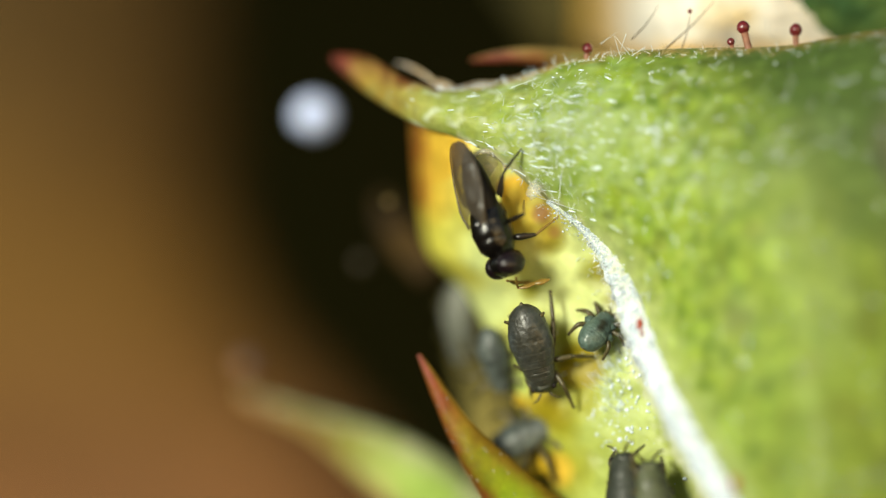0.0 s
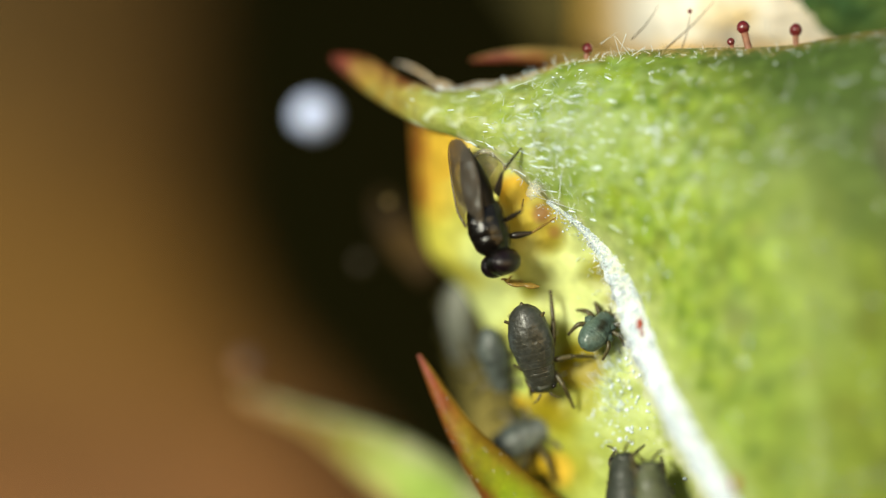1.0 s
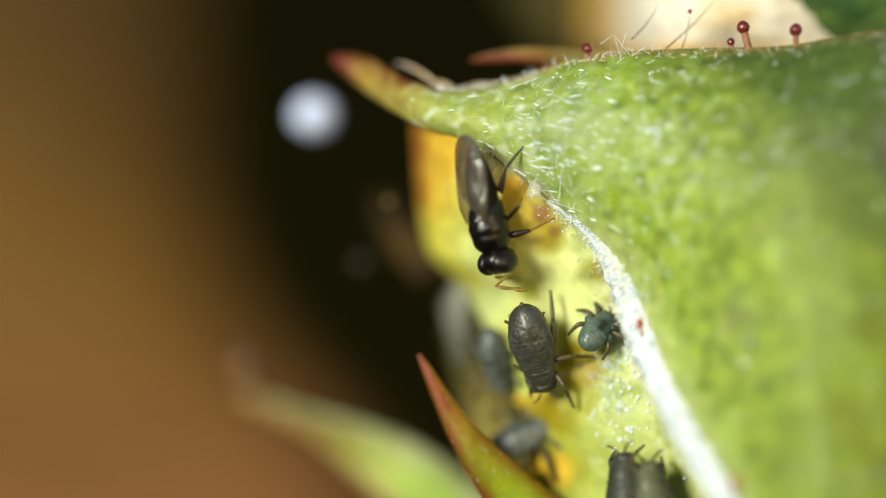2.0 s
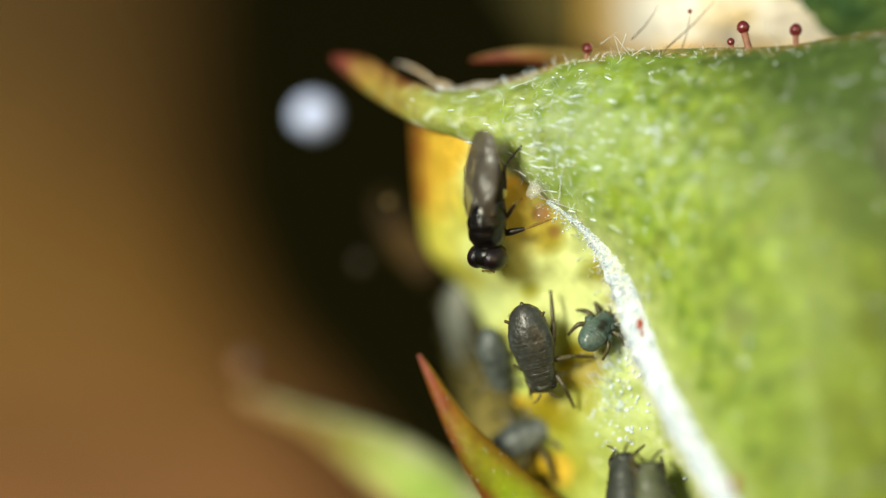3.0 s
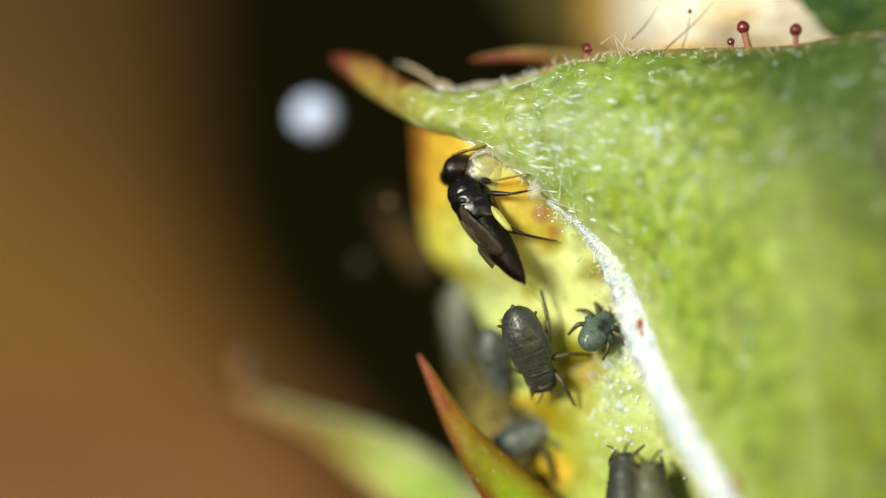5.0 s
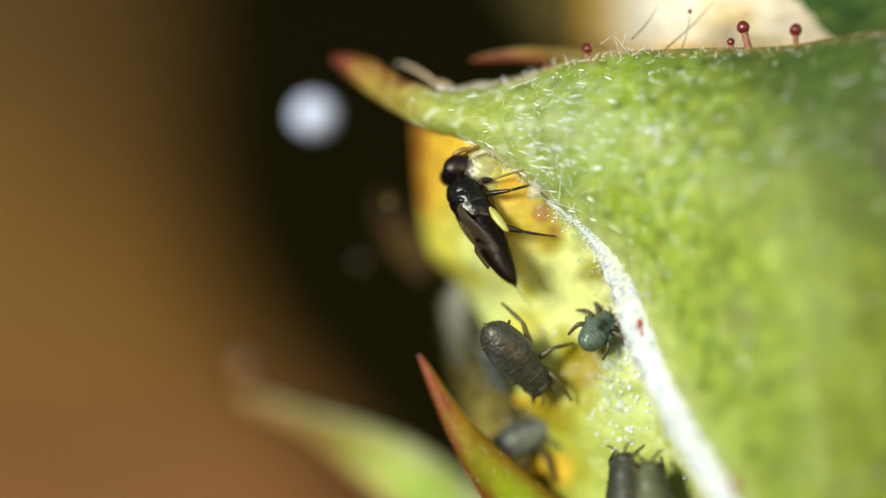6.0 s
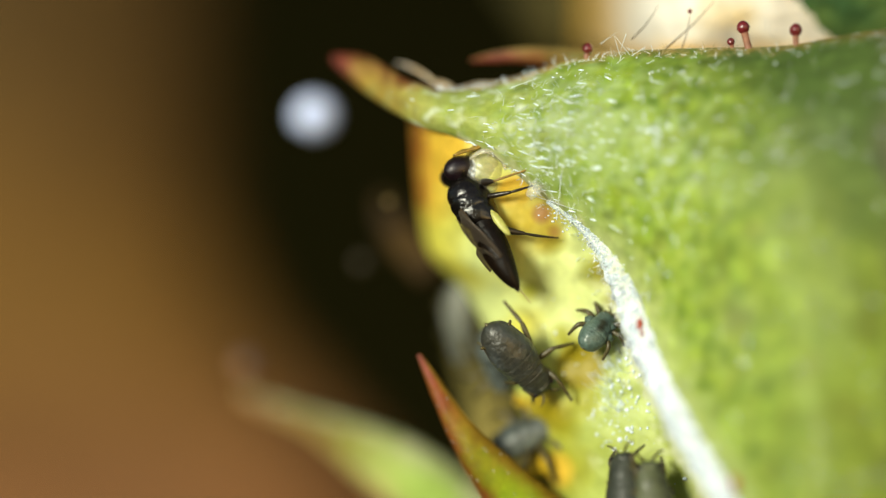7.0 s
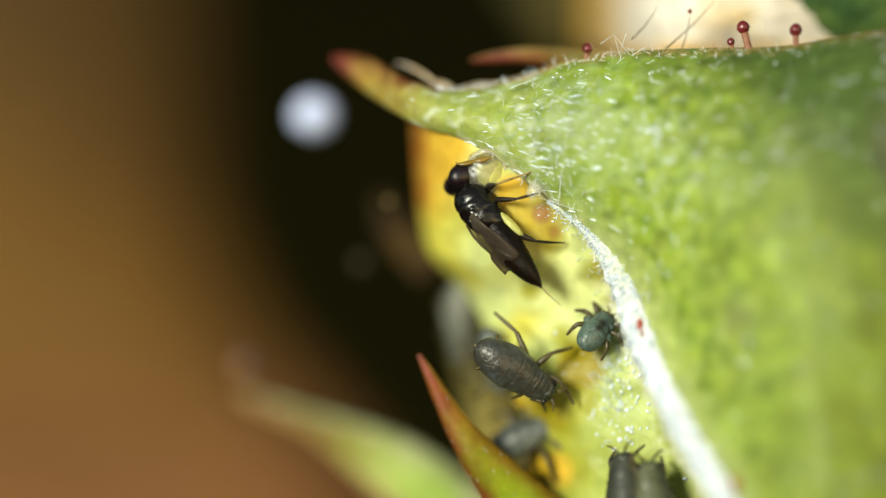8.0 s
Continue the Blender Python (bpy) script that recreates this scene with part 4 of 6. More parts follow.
def build_aphid(name, size, skin, label, keyed_left=False, stout=1.0, thick=1.0, head_skin=None, tuck=1.0, ridge=0.014, paint=None, feel=0.5, group="aphids on the flower head"):
    """An aphid of that length in millimetres, head along x, back along z."""
    ob = thing(name, (0, 0, 0), label, "aphid", group)
    k = size / 0.68
    bm = bmesh.new()
    body(bm, [(x * k, w * k * stout, h * k * stout, z * k) for x, w, h, z in
              ((-.345, .006, .006, .0), (-.328, .055, .05, .0), (-.275, .110, .09, .0), (-.18, .143, .12, .005), (-.06, .155, .13, .005),
               (.05, .139, .12, .0), (.12, .119, .105, -.003), (.165, .115, .10, -.005), (.21, .106, .085, -.01), (.255, .094, .07, -.015))], 40, 130, 12, ridge)
    for v in bm.verts:
        v.co += v.co.normalized() * k * (.008 * noise.noise(v.co * 9 / k) + .0018 * noise.noise(v.co * 26 / k))
    torso = part("abdomen", bm, skin, ob, paint=paint)
    bm = bmesh.new()
    ball(bm, (.265 * k, 0, -.015 * k), (.060 * k, .096 * k, .065 * k), None, 24, 16, .22, 1)
    head = part("head", bm, head_skin or skin, ob)
    for s in (1, -1):
        bm = bmesh.new()
        ball(bm, (.285 * k, s * .075 * k, .01 * k), (.02 * k, .018 * k, .02 * k), None, 10, 8)
        part("eye", bm, EYE, head, "tiny dark eye")
        bm = bmesh.new()
        tube(bm, [((.325 + d * feel) * k, s * (.03 + w * feel) * k, h) for d, w, h in ((0, 0, -.01), (.05, .04, 0), (.09, .09, 0), (.11, .15, -.01))],
             [.010 * k, .009 * k, .007 * k, .004 * k], 8, 16)
        part("antenna", bm, APHID_LEG, head)
        bm = bmesh.new()
        tube(bm, [(-.23 * k, s * .11 * k, .02 * k), (-.25 * k, s * .135 * k, .03 * k), (-.258 * k, s * .145 * k, .035 * k)], [.014 * k, .011 * k, .010 * k], 10, 8)
        part("cornicle", bm, APHID_LEG, ob, "short dark tube")
    bm = bmesh.new()
    tube(bm, [(-.32 * k, 0, 0), (-.345 * k, 0, .005), (-.36 * k, 0, 0)], [.02 * k, .016 * k, .006 * k], 10, 8)
    part("tail", bm, APHID_LEG, ob)
    for s in ((-1,) if keyed_left else (1, -1)):
        reach = (0.45 if keyed_left else stout) * tuck
        for x, knee, foot in ((.2, (.27, .2, .0), (.36, .27, -.12)), (.1, (.12, .25, .01), (.1, .38, -.12)), (.0, (-.1, .23, .02), (-.26, .27, -.12))):
            bm = bmesh.new()
            tube(bm, [(x * k, s * .1 * k, -.04 * k), (knee[0] * k, s * knee[1] * k * reach, knee[2] * k), (foot[0] * k, s * foot[1] * k * reach, foot[2] * k)],
                 [.02 * k * thick, .017 * k * thick, .009 * k * thick], 8, 16)
            part("leg", bm, APHID_LEG, ob)
    return ob


def aphid_skin(co):
    """Olive brown along the back, bluish grey on the flanks, with paler creases between the rings."""
    flank = min(1.0, abs(co.y) / 0.15)
    tone = blend((0.034, 0.034, 0.026), (0.047, 0.055, 0.056), flank ** 2 + 0.7 * noise.noise(co * 11))
    crease = max(0.0, math.cos(2 * math.pi * co.x / 0.052 + 1.2 * noise.noise(co * 9))) ** 8
    return blend(tone, (0.105, 0.105, 0.09), 0.5 * crease * min(1, max(0.1, (co.x + 0.18) / 0.3)) * (0.6 + noise.noise(co * 20)))


aphid = build_aphid("aphid", .68, GREY, "olive-grey wingless aphid standing on the yellow wall", keyed_left=True, head_skin=SLATE, paint=aphid_skin)
aphid_hind_leg_l, aphid_hind_leg_l_end = make_limb(aphid, "hind_leg", "shin", .19, .21, (.024, .017, .010), (APHID_LEG, APHID_LEG))
aphid_middle_leg_l, aphid_middle_leg_l_end = make_limb(aphid, "middle_leg", "shin", .13, .17, (.024, .017, .010), (APHID_LEG, APHID_LEG))
aphid_front_leg_l, aphid_front_leg_l_end = make_limb(aphid, "front_leg", "shin", .12, .19, (.024, .017, .010), (APHID_LEG, APHID_LEG))
small_aphid = build_aphid("small_aphid", .36, BLUE, "small blue-green aphid beside the pale margin", stout=1.25, thick=2.0, head_skin=APHID_LEG, tuck=0.85, ridge=0.015,
                          paint=lambda co: blend((0.078, 0.120, 0.100), (0.020, 0.022, 0.012), 1.6 * (1 - math.hypot((co.x - .02) / .09, (co.y + .01) / .045)) + 0.5 * noise.noise(co * 25)))
for x, y, z, size in ((.02, .085, .0, .034), (.0, -.085, .0, .032), (.07, -.06, .02, .022)):
    lump = bmesh.new()
    tube(lump, [(x, y, z), (x * 1.15, y * 1.25, z), (x * 1.3, y * 1.5, z)], [size * 1.3, size, size * .3], 12, 10)
    part("tubercle", lump, BLUE, small_aphid, paint=lambda co: (0.070, 0.108, 0.090))
edge_aphid = build_aphid("grey_aphid", .6, DUSTY, "grey aphid crawling over the green bract")


def still_aphid(size, skin, label, place, ahead, back, tuck=1.0, thick=1.0):
    ob = build_aphid("aphid", size, skin, label, tuck=tuck, thick=thick, feel=0.6 if tuck < 1 else 1.0)
    ob.matrix_basis = facing(place, ahead, back)
    return ob


still_aphid(.66, SLATE, "dark slate aphid with raised feelers", (1.282, -0.3, -1.739), (-.1, .2, 1), (-.75, -1, .1), 0.5)
still_aphid(.70, OLIVE, "dim olive aphid beside a darker one", (1.494, -0.4, -1.816), (-.15, .2, 1), (.3, -1, .1), 0.5)
still_aphid(.56, DUSTY, "grey aphid low in the cup", (0.575, 0.52, -1.34), (.86, -.2, .45), (-.3, -1, .4), 1.25, 1.7)
still_aphid(.5, DUSTY, "pale grey aphid deep in the cup", (0.375, 0.5, -0.80), (.25, .2, -1), (-.3, -1, .1), 1.2, 1.5)
still_aphid(.62, DIM, "grey aphid on the outer edge of the cup", (0.126, 1.05, -0.545), (.05, .2, -1), (-.8, -.6, .1))


def shed_skins():
    ob = thing("shed_skin", (0.29, 0.03, 0.545), "pale glassy shed aphid skin on the yellow wall", "shed skin")
    bm = bmesh.new()
    ball(bm, (0, 0, 0), (.135, .07, .15), Matrix.Rotation(radians(-15), 3, "Y"), 40, 28, .22, 2)
    ball(bm, (0, 0.01, 0), (.115, .05, .13), Matrix.Rotation(radians(-15), 3, "Y"), 30, 20, .3, 4)
    part("shell", bm, SHELL_SKIN, ob)
    bm = bmesh.new()
    tube(bm, [(-.10, -.02, .09), (-.01, -.06, .145), (.09, -.05, .13), (.145, -.02, .05), (.13, 0, -.03)], [.008, .020, .026, .014, .006], 10, 30, 0.7, rough=0.5)
    part("rim", bm, SKIN, ob, "white crumpled rim of the skin")
    ob = thing("clear_skin", (0.643, -0.12, 0.419), "small glassy crumpled skin on the bract edge", "shed skin")
    bm = bmesh.new()
    ball(bm, (0, 0, 0), (.045, .04, .07), Matrix.Rotation(radians(20), 3, "Y"), 20, 14, .5, 5)
    part("shell", bm, DROP, ob)
    hairs = [((0, -.02, 0), (x, -.3, z), .1, .005, (0, 0, 0)) for x, z in ((1, .4), (1, -.2), (.3, 1), (-.4, .9), (.9, -.8))]
    hair_part("leg", hairs, SKIN, ob, kind="")


shed_skins()


def motions():
    walk(wasp, [
        (0.0, facing((0.3459, -0.16, 0.1311), (0.339, 0, -0.941), (-0.71, -0.69, -0.1))),
        (0.5, facing((0.3362, -0.16, 0.1449), (0.334, 0, -0.943), (-0.71, -0.69, -0.1))),
        (1.0, facing((0.3207, -0.16, 0.1431), (0.316, 0, -0.949), (-0.71, -0.69, -0.1))),
        (1.5, facing((0.336, -0.16, 0.1391), (0.305, 0, -0.952), (-0.71, -0.69, -0.1))),
        (1.7, facing((0.3313, -0.16, 0.1449), (0.295, 0, -0.955), (-0.64, -0.76, -0.1))),
        (2.3, facing((0.319, -0.16, 0.1688), (0.157, 0.224, -0.962), (-0.6, -0.78, -0.1))),
        (2.8, facing((0.3167, -0.16, 0.1819), (0.057, 0.252, -0.966), (-0.5, -0.85, -0.05))),
        (3.0, facing((0.3112, -0.16, 0.1938), (0, 0.258, -0.966), (-0.5, -0.85, -0.05))),
        (3.2, facing((0.2959, -0.16, 0.1918), (0.013, 0.375, -0.927), (-0.5, -0.85, -0.05))),
        (3.3, facing((0.2623, -0.12, 0.2477), (-0.184, 0.612, -0.769), (-0.5, -0.85, -0.05))),
        (3.4, facing((0.150, -0.12, 0.215), (-0.80, 0.60, -0.03), (-0.5, -0.85, 0.1))),
        (3.5, facing((0.110, -0.12, 0.222), (-0.80, 0.48, 0.30), (-0.45, -0.85, -0.3))),
        (3.6, facing((0.1709, 0.02, 0.3334), (-0.529, 0.194, 0.826), (-0.8, -0.55, 0))),
        (3.8, facing((0.1538, 0.02, 0.3405), (-0.446, 0.244, 0.861), (-0.85, -0.5, 0))),
        (4.0, facing((0.1847, 0.02, 0.3964), (-0.426, 0.526, 0.736), (-0.95, -0.3, 0))),
        (4.2, facing((0.195, 0.02, 0.366), (-0.435, 0.40, 0.807), (-0.97, -0.22, 0))),
        (4.5, facing((0.208, 0.02, 0.346), (-0.443, 0.34, 0.83), (-0.97, -0.22, 0))),
        (4.7, facing((0.208, 0.02, 0.342), (-0.443, 0.34, 0.83), (-0.97, -0.22, 0))),
        (5.3, facing((0.202, 0.02, 0.336), (-0.42, 0.35, 0.837), (-0.97, -0.22, 0))),
        (5.8, facing((0.196, 0.02, 0.337), (-0.394, 0.399, 0.828), (-0.97, -0.22, 0))),
        (6.5, facing((0.202, 0.02, 0.324), (-0.406, 0.31, 0.86), (-0.97, -0.22, 0))),
        (7.1, facing((0.206, 0.02, 0.319), (-0.418, 0.294, 0.86), (-0.97, -0.22, 0))),
        (7.2, facing((0.2481, 0.02, 0.2262), (-0.533, 0.336, 0.776), (-0.95, -0.3, 0))),
        (7.4, facing((0.258, 0.02, 0.305), (-0.605, 0.16, 0.78), (-0.95, -0.3, 0))),
        (7.6, facing((0.250, 0.02, 0.284), (-0.525, 0.28, 0.803), (-0.95, -0.3, 0))),
        (8.0, facing((0.260, 0.02, 0.283), (-0.525, 0.30, 0.796), (-0.95, -0.3, 0))),
    ])
    walk(hind_leg_l, [
        (0.0, aim((-0.19, 0.08, -0.09), (-0.806, 0.592, -0.025))),
        (0.5, aim((-0.19, 0.08, -0.09), (-0.783, 0.621, -0.036))),
        (1.0, aim((-0.19, 0.08, -0.09), (-0.776, 0.628, -0.06))),
        (1.5, aim((-0.19, 0.08, -0.09), (-0.822, 0.57, -0.016))),
        (1.7, aim((-0.19, 0.08, -0.09), (-0.814, 0.581, 0.01))),
        (2.3, aim((-0.19, 0.08, -0.09), (-0.96, 0.239, -0.147))),
        (2.8, aim((-0.19, 0.08, -0.09), (-0.992, 0.123, -0.024))),
        (3.0, aim((-0.19, 0.08, -0.09), (-0.999, 0.051, 0.014))),
        (3.2, aim((-0.19, 0.08, -0.09), (-0.971, 0.003, -0.237))),
        (3.3, aim((-0.19, 0.08, -0.09), (0.716, -0.005, -0.698))),
        (3.4, aim((-0.19, 0.08, -0.09), (0.376, -0.355, -0.856))),
        (3.5, aim((-0.19, 0.08, -0.09), (0.266, -0.118, -0.957))),
        (3.6, aim((-0.19, 0.08, -0.09), (-0.788, 0.114, -0.605))),
        (3.8, aim((-0.19, 0.08, -0.09), (-0.692, 0.137, -0.709))),
        (4.0, aim((-0.19, 0.08, -0.09), (-0.421, 0.661, -0.621))),
        (4.2, aim((-0.19, 0.08, -0.09), (-0.416, 0.744, -0.523))),
        (4.5, aim((-0.19, 0.08, -0.09), (-0.426, 0.764, -0.485))),
        (4.7, aim((-0.19, 0.08, -0.09), (-0.421, 0.766, -0.486))),
        (5.3, aim((-0.19, 0.08, -0.09), (-0.436, 0.695, -0.571))),
        (5.8, aim((-0.19, 0.08, -0.09), (-0.393, 0.672, -0.628))),
        (6.5, aim((-0.19, 0.08, -0.09), (-0.478, 0.637, -0.605))),
        (7.1, aim((-0.19, 0.08, -0.09), (-0.482, 0.649, -0.589))),
        (7.2, aim((-0.19, 0.08, -0.09), (-0.25, 0.643, -0.724))),
        (7.4, aim((-0.19, 0.08, -0.09), (-0.667, 0.723, -0.179))),
        (7.6, aim((-0.19, 0.08, -0.09), (-0.414, 0.754, -0.51))),
        (8.0, aim((-0.19, 0.08, -0.09), (-0.315, 0.809, -0.497))),
    ])
    walk(hind_leg_l_end, [
        (0.0, aim((0.2, 0, 0), (0.687, -0.132, -0.714))),
        (0.5, aim((0.2, 0, 0), (0.679, -0.107, -0.726))),
        (1.0, aim((0.2, 0, 0), (0.716, -0.081, -0.694))),
        (1.5, aim((0.2, 0, 0), (0.701, -0.114, -0.704))),
        (1.7, aim((0.2, 0, 0), (0.694, -0.117, -0.71))),
        (2.3, aim((0.2, 0, 0), (0.688, -0.231, -0.688))),
        (2.8, aim((0.2, 0, 0), (0.634, -0.324, -0.703))),
        (3.0, aim((0.2, 0, 0), (0.607, -0.331, -0.722))),
        (3.2, aim((0.2, 0, 0), (0.706, -0.306, -0.639))),
        (3.3, aim((0.2, 0, 0), (0.557, 0.347, -0.755))),
        (3.4, aim((0.2, 0, 0), (0.981, 0.087, -0.172))),
        (3.5, aim((0.2, 0, 0), (0.97, 0.046, -0.238))),
        (3.6, aim((0.2, 0, 0), (0.865, 0.032, -0.5))),
        (3.8, aim((0.2, 0, 0), (0.9, -0.013, -0.436))),
        (4.0, aim((0.2, 0, 0), (0.863, -0.05, -0.503))),
        (4.2, aim((0.2, 0, 0), (0.81, -0.024, -0.586))),
        (4.5, aim((0.2, 0, 0), (0.764, 0.027, -0.644))),
        (4.7, aim((0.2, 0, 0), (0.761, 0.049, -0.647))),
        (5.3, aim((0.2, 0, 0), (0.804, 0.047, -0.592))),
        (5.8, aim((0.2, 0, 0), (0.83, 0.058, -0.554))),
        (6.5, aim((0.2, 0, 0), (0.816, 0.103, -0.569))),
        (7.1, aim((0.2, 0, 0), (0.799, 0.152, -0.582))),
        (7.2, aim((0.2, 0, 0), (0.737, 0.363, -0.57))),
        (7.4, aim((0.2, 0, 0), (0.533, 0.38, -0.756))),
        (7.6, aim((0.2, 0, 0), (0.62, 0.379, -0.687))),
        (8.0, aim((0.2, 0, 0), (0.554, 0.441, -0.706))),
    ])
    walk(middle_leg_l, [
        (0.0, aim((-0.02, 0.1, -0.1), (-0.092, 0.996, -0.009))),
        (0.5, aim((-0.02, 0.1, -0.1), (-0.034, 0.999, -0.025))),
        (1.0, aim((-0.02, 0.1, -0.1), (-0.163, 0.98, -0.117))),
        (1.5, aim((-0.02, 0.1, -0.1), (-0.448, 0.894, 0.012))),
        (1.7, aim((-0.02, 0.1, -0.1), (-0.425, 0.903, 0.061))),
        (2.3, aim((-0.02, 0.1, -0.1), (-0.667, 0.745, 0.013))),
        (2.8, aim((-0.02, 0.1, -0.1), (-0.741, 0.623, 0.25))),
        (3.0, aim((-0.02, 0.1, -0.1), (-0.758, 0.598, 0.259))),
        (3.2, aim((-0.02, 0.1, -0.1), (-0.782, 0.623, 0.04))),
        (3.3, aim((-0.02, 0.1, -0.1), (0.977, -0.11, -0.182))),
        (3.4, aim((-0.02, 0.1, -0.1), (0.256, -0.693, -0.674))),
        (3.5, aim((-0.02, 0.1, -0.1), (0.244, -0.657, -0.713))),
        (3.6, aim((-0.02, 0.1, -0.1), (-0.375, -0.4, -0.836))),
        (3.8, aim((-0.02, 0.1, -0.1), (-0.294, -0.319, -0.901))),
        (4.0, aim((-0.02, 0.1, -0.1), (-0.205, 0.135, -0.969))),
        (4.2, aim((-0.02, 0.1, -0.1), (-0.083, 0.182, -0.98))),
        (4.5, aim((-0.02, 0.1, -0.1), (0.005, 0.163, -0.987))),
        (4.7, aim((-0.02, 0.1, -0.1), (0.025, 0.161, -0.987))),
        (5.3, aim((-0.02, 0.1, -0.1), (0.082, 0.173, -0.982))),
        (5.8, aim((-0.02, 0.1, -0.1), (0.138, 0.187, -0.973))),
        (6.5, aim((-0.02, 0.1, -0.1), (0.098, 0.243, -0.965))),
        (7.1, aim((-0.02, 0.1, -0.1), (0.102, 0.277, -0.955))),
        (7.2, aim((-0.02, 0.1, -0.1), (0.383, -0.094, -0.919))),
        (7.4, aim((-0.02, 0.1, -0.1), (-0.133, 0.316, -0.939))),
        (7.6, aim((-0.02, 0.1, -0.1), (0.271, 0.134, -0.953))),
        (8.0, aim((-0.02, 0.1, -0.1), (0.368, 0.116, -0.923))),
    ])
    walk(middle_leg_l_end, [
        (0.0, aim((0.16, 0, 0), (-0.486, 0.456, -0.746))),
        (0.5, aim((0.16, 0, 0), (-0.499, 0.419, -0.758))),
        (1.0, aim((0.16, 0, 0), (-0.362, 0.415, -0.835))),
        (1.5, aim((0.16, 0, 0), (-0.372, 0.356, -0.857))),
        (1.7, aim((0.16, 0, 0), (-0.396, 0.334, -0.856))),
        (2.3, aim((0.16, 0, 0), (-0.394, 0.173, -0.903))),
        (2.8, aim((0.16, 0, 0), (-0.464, 0.057, -0.884))),
        (3.0, aim((0.16, 0, 0), (-0.469, 0.056, -0.881))),
        (3.2, aim((0.16, 0, 0), (-0.376, -0.011, -0.927))),
        (3.3, aim((0.16, 0, 0), (0.17, 0.614, -0.77))),
        (3.4, aim((0.16, 0, 0), (0.934, -0.059, -0.351))),
        (3.5, aim((0.16, 0, 0), (0.94, -0.124, -0.317))),
        (3.6, aim((0.16, 0, 0), (0.965, -0.097, -0.244))),
        (3.8, aim((0.16, 0, 0), (0.971, -0.094, -0.219))),
        (4.0, aim((0.16, 0, 0), (0.97, -0.142, -0.197))),
        (4.2, aim((0.16, 0, 0), (0.993, -0.048, -0.105))),
        (4.5, aim((0.16, 0, 0), (0.993, 0.087, -0.082))),
        (4.7, aim((0.16, 0, 0), (0.988, 0.121, -0.095))),
        (5.3, aim((0.16, 0, 0), (0.982, 0.137, -0.132))),
        (5.8, aim((0.16, 0, 0), (0.973, 0.134, -0.186))),
        (6.5, aim((0.16, 0, 0), (0.956, 0.167, -0.241))),
        (7.1, aim((0.16, 0, 0), (0.933, 0.195, -0.303))),
        (7.2, aim((0.16, 0, 0), (0.841, 0.133, -0.524))),
        (7.4, aim((0.16, 0, 0), (0.83, 0.456, -0.32))),
        (7.6, aim((0.16, 0, 0), (0.788, 0.298, -0.539))),
        (8.0, aim((0.16, 0, 0), (0.705, 0.26, -0.659))),
    ])
    walk(front_leg_l, [
        (0.0, aim((0.1, 0.08, -0.11), (0.216, 0.679, -0.702))),
        (0.5, aim((0.1, 0.08, -0.11), (0.25, 0.671, -0.698))),
        (1.0, aim((0.1, 0.08, -0.11), (0.155, 0.687, -0.71))),
        (1.5, aim((0.1, 0.08, -0.11), (0.007, 0.685, -0.728))),
        (1.7, aim((0.1, 0.08, -0.11), (0.01, 0.725, -0.689))),
        (2.3, aim((0.1, 0.08, -0.11), (-0.096, 0.84, -0.535))),
        (2.8, aim((0.1, 0.08, -0.11), (-0.234, 0.913, -0.333))),
        (3.0, aim((0.1, 0.08, -0.11), (-0.267, 0.904, -0.334))),
        (3.2, aim((0.1, 0.08, -0.11), (-0.763, 0.646, 0.001))),
        (3.3, aim((0.1, 0.08, -0.11), (-0.654, -0.712, -0.256))),
        (3.4, aim((0.1, 0.08, -0.11), (0.234, -0.971, 0.053))),
        (3.5, aim((0.1, 0.08, -0.11), (0.355, -0.889, -0.291))),
        (3.6, aim((0.1, 0.08, -0.11), (0.118, -0.57, -0.813))),
        (3.8, aim((0.1, 0.08, -0.11), (0.19, -0.494, -0.849))),
        (4.0, aim((0.1, 0.08, -0.11), (0.314, -0.46, -0.831))),
        (4.2, aim((0.1, 0.08, -0.11), (0.539, -0.417, -0.732))),
        (4.5, aim((0.1, 0.08, -0.11), (0.629, -0.379, -0.678))),
        (4.7, aim((0.1, 0.08, -0.11), (0.632, -0.365, -0.684))),
        (5.3, aim((0.1, 0.08, -0.11), (0.681, -0.211, -0.701))),
        (5.8, aim((0.1, 0.08, -0.11), (0.708, -0.155, -0.689))),
        (6.5, aim((0.1, 0.08, -0.11), (0.672, 0.029, -0.74))),
        (7.1, aim((0.1, 0.08, -0.11), (0.647, 0.087, -0.758))),
        (7.2, aim((0.1, 0.08, -0.11), (0.678, -0.303, -0.67))),
        (7.4, aim((0.1, 0.08, -0.11), (0.439, 0.098, -0.893))),
        (7.6, aim((0.1, 0.08, -0.11), (0.685, -0.122, -0.718))),
        (8.0, aim((0.1, 0.08, -0.11), (0.713, -0.177, -0.678))),
    ])
